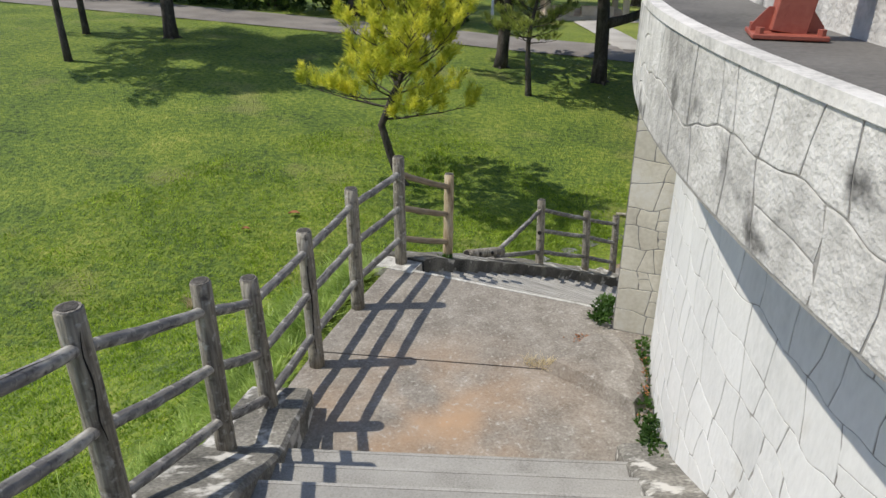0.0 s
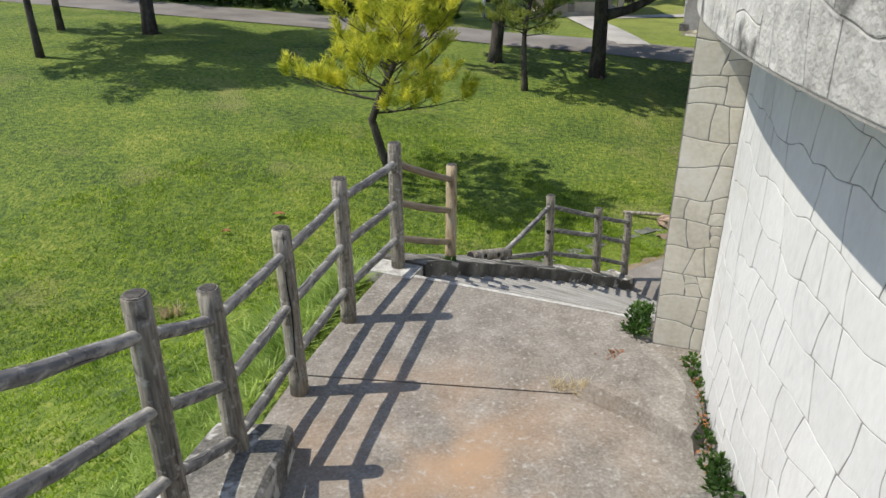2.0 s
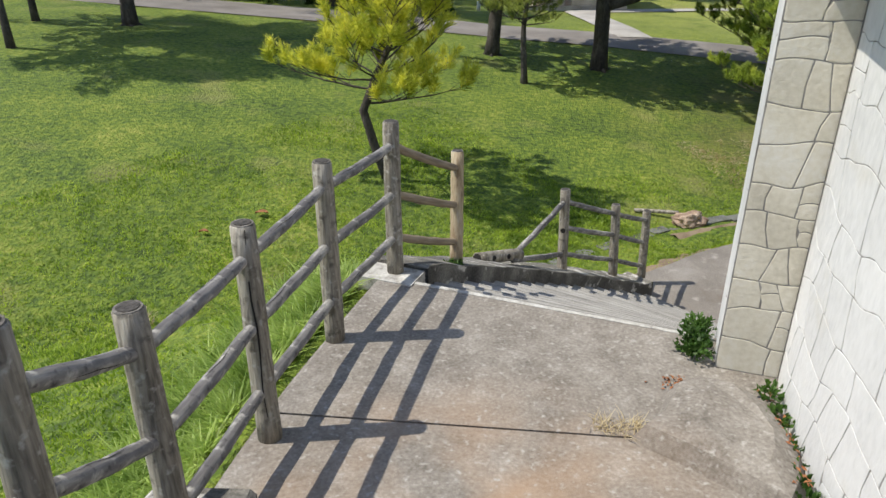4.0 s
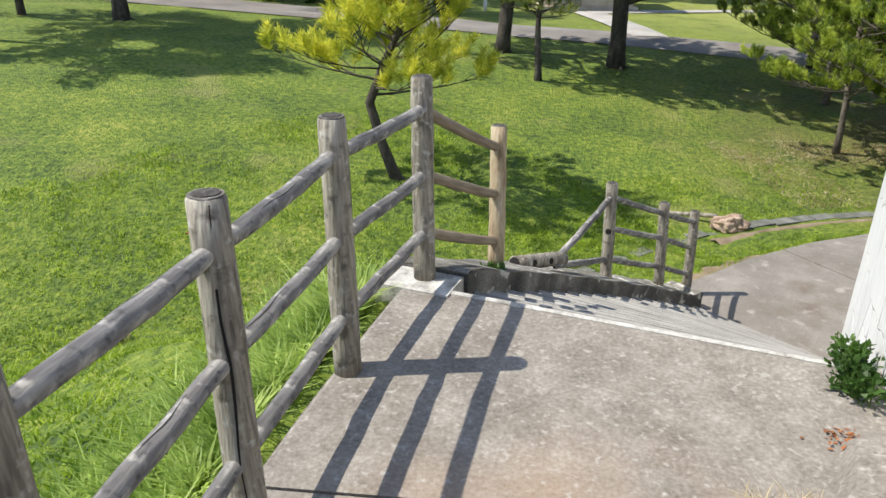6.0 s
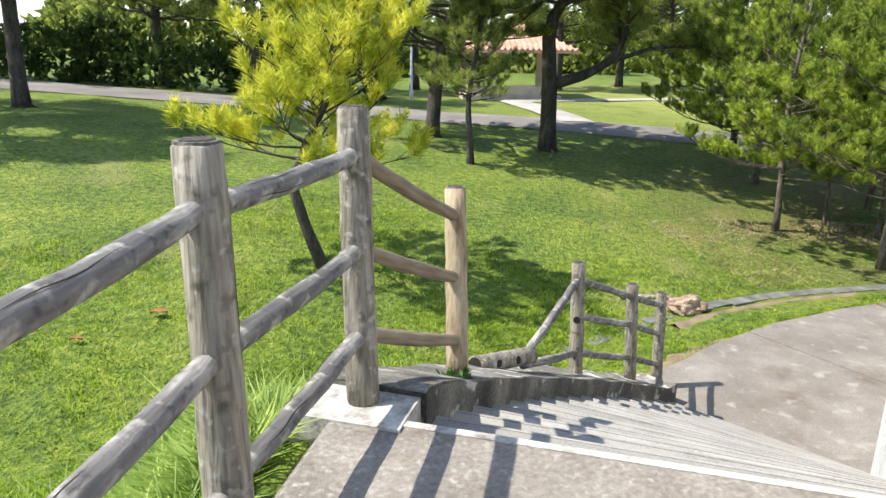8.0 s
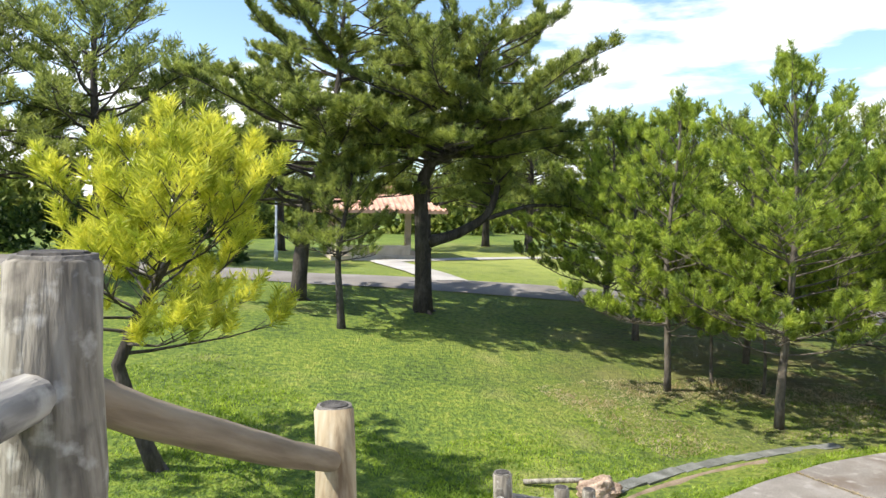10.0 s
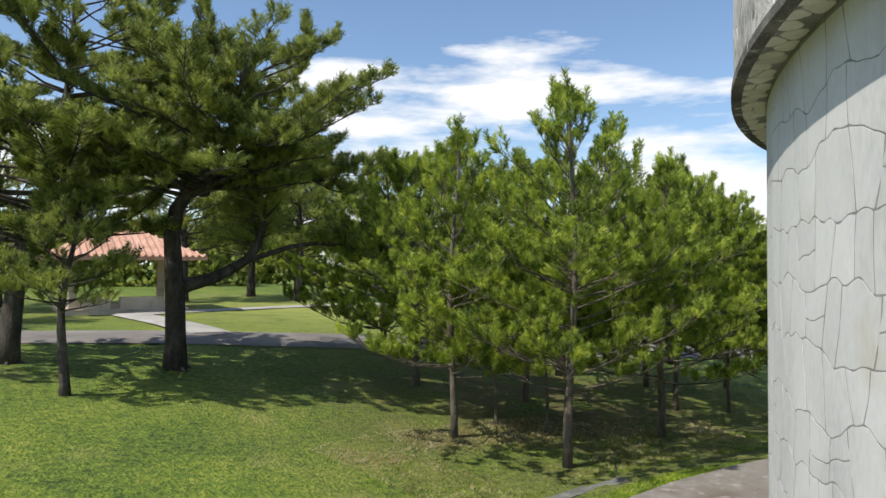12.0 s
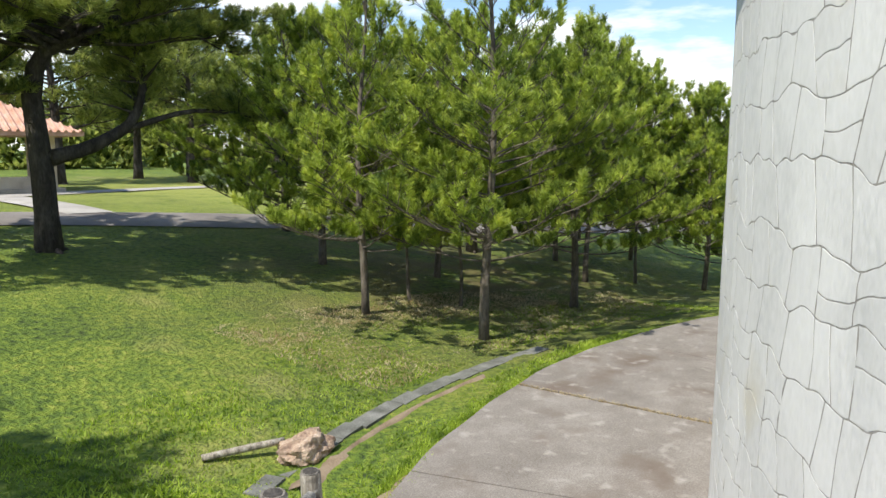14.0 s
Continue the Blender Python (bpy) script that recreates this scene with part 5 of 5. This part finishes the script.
# fallen leaves swept against the foot of the wall
litter_rng = random.Random(31)
litter_v, litter_f = [], []
for k in range(170):
    if k < 120:
        a = litter_rng.uniform(9.0, 17.6)
        q = polar(recess_r(a) + 0.04 + 0.10 * litter_rng.random() ** 2, a)
    else:
        q = Vector((1.40 + litter_rng.gauss(0, 0.07), 6.17 + litter_rng.gauss(0, 0.035), 0))
    z = 0.005 + 0.02 * litter_rng.random() - 0.04 + (0.075 if 12.0 < math.degrees(math.atan2(q.y - CY, CX - q.x)) < 15.5 else 0.0)
    r, a = litter_rng.uniform(0.010, 0.022), litter_rng.uniform(0, 6.28)
    c, d = Vector((math.cos(a), math.sin(a), litter_rng.uniform(-0.4, 0.4))) * r, Vector((-math.sin(a), math.cos(a), litter_rng.uniform(-0.4, 0.4))) * r * 0.45
    n0 = len(litter_v)
    q = Vector((q.x, q.y, z))
    litter_v += [q - c, q - d + Vector((0, 0, 0.006)), q + c, q + d + Vector((0, 0, 0.004))]
    litter_f += [(n0, n0 + 1, n0 + 2), (n0, n0 + 2, n0 + 3)]
tagged(solid("leaf_litter", litter_v, litter_f, DEAD_LEAF), "small orange-brown dead leaves along the foot of the wall", "leaf litter", kind="stuff")
joint_grass = []
for k in range(900):
    r = rng_g.uniform(10.3, 12.95)
    q = polar(r, 75.05 + rng_g.normal(0, 0.07))
    joint_grass.append((q.x, q.y, Z_PATH - 0.01, 0.5 + 0.5 * rng_g.random()))
blades("joint_grass", joint_grass, "yellowish grass in the joint between path slabs", "grass", DRY, 9, 0.05, 0.005, 1.2)


def weeds(name, spots, leaf, label):
    rng = random.Random(4)
    out = []
    for x, y, z, r, n in spots:
        for _ in range(n):
            a, d = rng.uniform(0, 6.28), r * rng.random() ** 0.6
            out.append(((x + math.cos(a) * d, y + math.sin(a) * d, z + rng.uniform(0.0, 0.75) * r), (math.cos(a) * 0.7, math.sin(a) * 0.7, 0.6), rng.uniform(0.6, 1.2)))
    me = tufts_mesh(name, out, leaf, 4, leaf * 0.62, LEAF, 8, 1.2)
    return tagged(new(name, me), label, "weeds", kind="stuff")


wall_weeds = [(polar(R_DRUM + 0.14, PHI_STEP2 - 1.7 + k * 0.40).x, polar(R_DRUM + 0.14, PHI_STEP2 - 1.7 + k * 0.40).y, 0.0, 0.09 + 0.03 * math.sin(k * 2.1), 34) for k in range(7)]
for k in range(16):
    a = 17.6 - k * 0.75
    q = polar(recess_r(a) + 0.07, a)
    wall_weeds.append((q.x, q.y, max(0.0, stair_level(a) + (0.15 if a < 7.5 else 0.0)), 0.03 + 0.06 * abs(math.sin(k * 1.7)) ** 2, int(3 + 18 * abs(math.sin(k * 1.7)) ** 2)))
for k in range(12):
    a = 9.6 - k * 0.42
    q = polar(recess_r(a) + 0.06 + 0.05 * abs(math.sin(k * 2.2)), a)
    wall_weeds.append((q.x, q.y, max(0.0, stair_level(a) + 0.13), 0.07 + 0.04 * math.sin(k * 1.9), 22))
weeds("wall_weeds", wall_weeds, 0.045, "green weeds growing along the foot of the wall")
weeds("post_weeds", [(-0.02, 8.44, -0.32, 0.055, 18), (-0.07, 8.42, -0.33, 0.04, 10)], 0.05, "small green weed at the foot of a post")
straw = []
for k in range(150):
    a = rng_g.uniform(0, 6.28)
    d = 0.16 * rng_g.random() ** 0.7
    straw.append((0.95 + math.cos(a) * d * 1.1, 5.72 + math.sin(a) * d * 0.5, -0.05, 1.0))
blades("dry_straw", straw, "dry straw-coloured tuft in a crack of the landing", "dry grass", DRY, 6, 0.05, 0.003, 2.6)

# ---- stones of the tower, piece by piece ----
arc = radians(1) * R_DRUM


def on_drum(u, w, d):
    return polar(R_DRUM + d, PHI_PIER + 0.02 + u / arc, -2.75 + w)


def on_recess(u, w, d):
    a = -22 + u / (radians(1) * R_RECESS)
    return polar(recess_r(a) + d, a, -0.05 + w)


def on_parapet(u, w, d):
    return polar(R_PAR + d, -22 + u / (radians(1) * R_PAR), Z_LINTEL + 0.01 + w)


def on_rim(u, w, d):
    return polar(R_RIM + d, PHI_RIM + u / (radians(1) * R_RIM), Z_SOFFIT + 0.05 + w)


def on_soffit(u, w, d):
    return polar(R_DRUM + 0.005 + w, 24 + u / arc, Z_SOFFIT - d)


def on_pier(u, w, d):
    q = polar(R_RECESS + u, PHI_PIER, w - 0.02)
    t = Vector((math.sin(radians(PHI_PIER)), math.cos(radians(PHI_PIER)), 0))
    return q - t * d


pave(tower, courses(arc * 50, 5.00, 0.36, 0.37, 3, 0.007), on_drum, STONE_WHITE, 0.0015, 1, flip=True)
pave(tower, cells(arc * 100, 5.00, 0.62, 0.62, 5, 0.012), lambda u, w, d: on_drum(u + arc * 50.1, w, d), STONE_WHITE, 0.007, 2, keep=lambda c: False, flip=True)
pave(recess, courses(radians(1) * R_RECESS * 40.2, 2.66, 0.30, 0.28, 8, 0.0045), on_recess, STONE_WHITE, 0.003, 3, flip=True)
pave(parapet, courses(radians(1) * R_PAR * 48, Z_DECK - Z_LINTEL - 0.04, 0.25, 0.29, 12, 0.0055), on_parapet, STONE_OLD, 0.004, 4, flip=True)
pave(parapet, cells(radians(1) * R_RIM * 60, Z_DECK - Z_SOFFIT - 0.1, 0.36, 0.42, 15, 0.011), on_rim, STONE_OLD, 0.008, 7, flip=True)
pave(parapet, cells(arc * 60, R_RIM - R_DRUM - 0.04, 0.26, 0.13, 14, 0.010), on_soffit, STONE_CREAM, 0.008, 6)
pier = tagged(new("wall_pier"), "cream stone-clad end face of the tower wall", "wall", kind="structure")
pave(pier, courses(R_DRUM - R_RECESS, Z_LINTEL, 0.21, 0.22, 21, 0.0065), on_pier, STONE_CREAM, 0.003, 5)
v, f = ring_block(R_RECESS - 0.3, R_DRUM + 0.004, PHI_PIER + 0.01, PHI_PIER + 0.1, -0.3, Z_LINTEL, 2)
solid("pier_core", v, f, JOINT, pier)
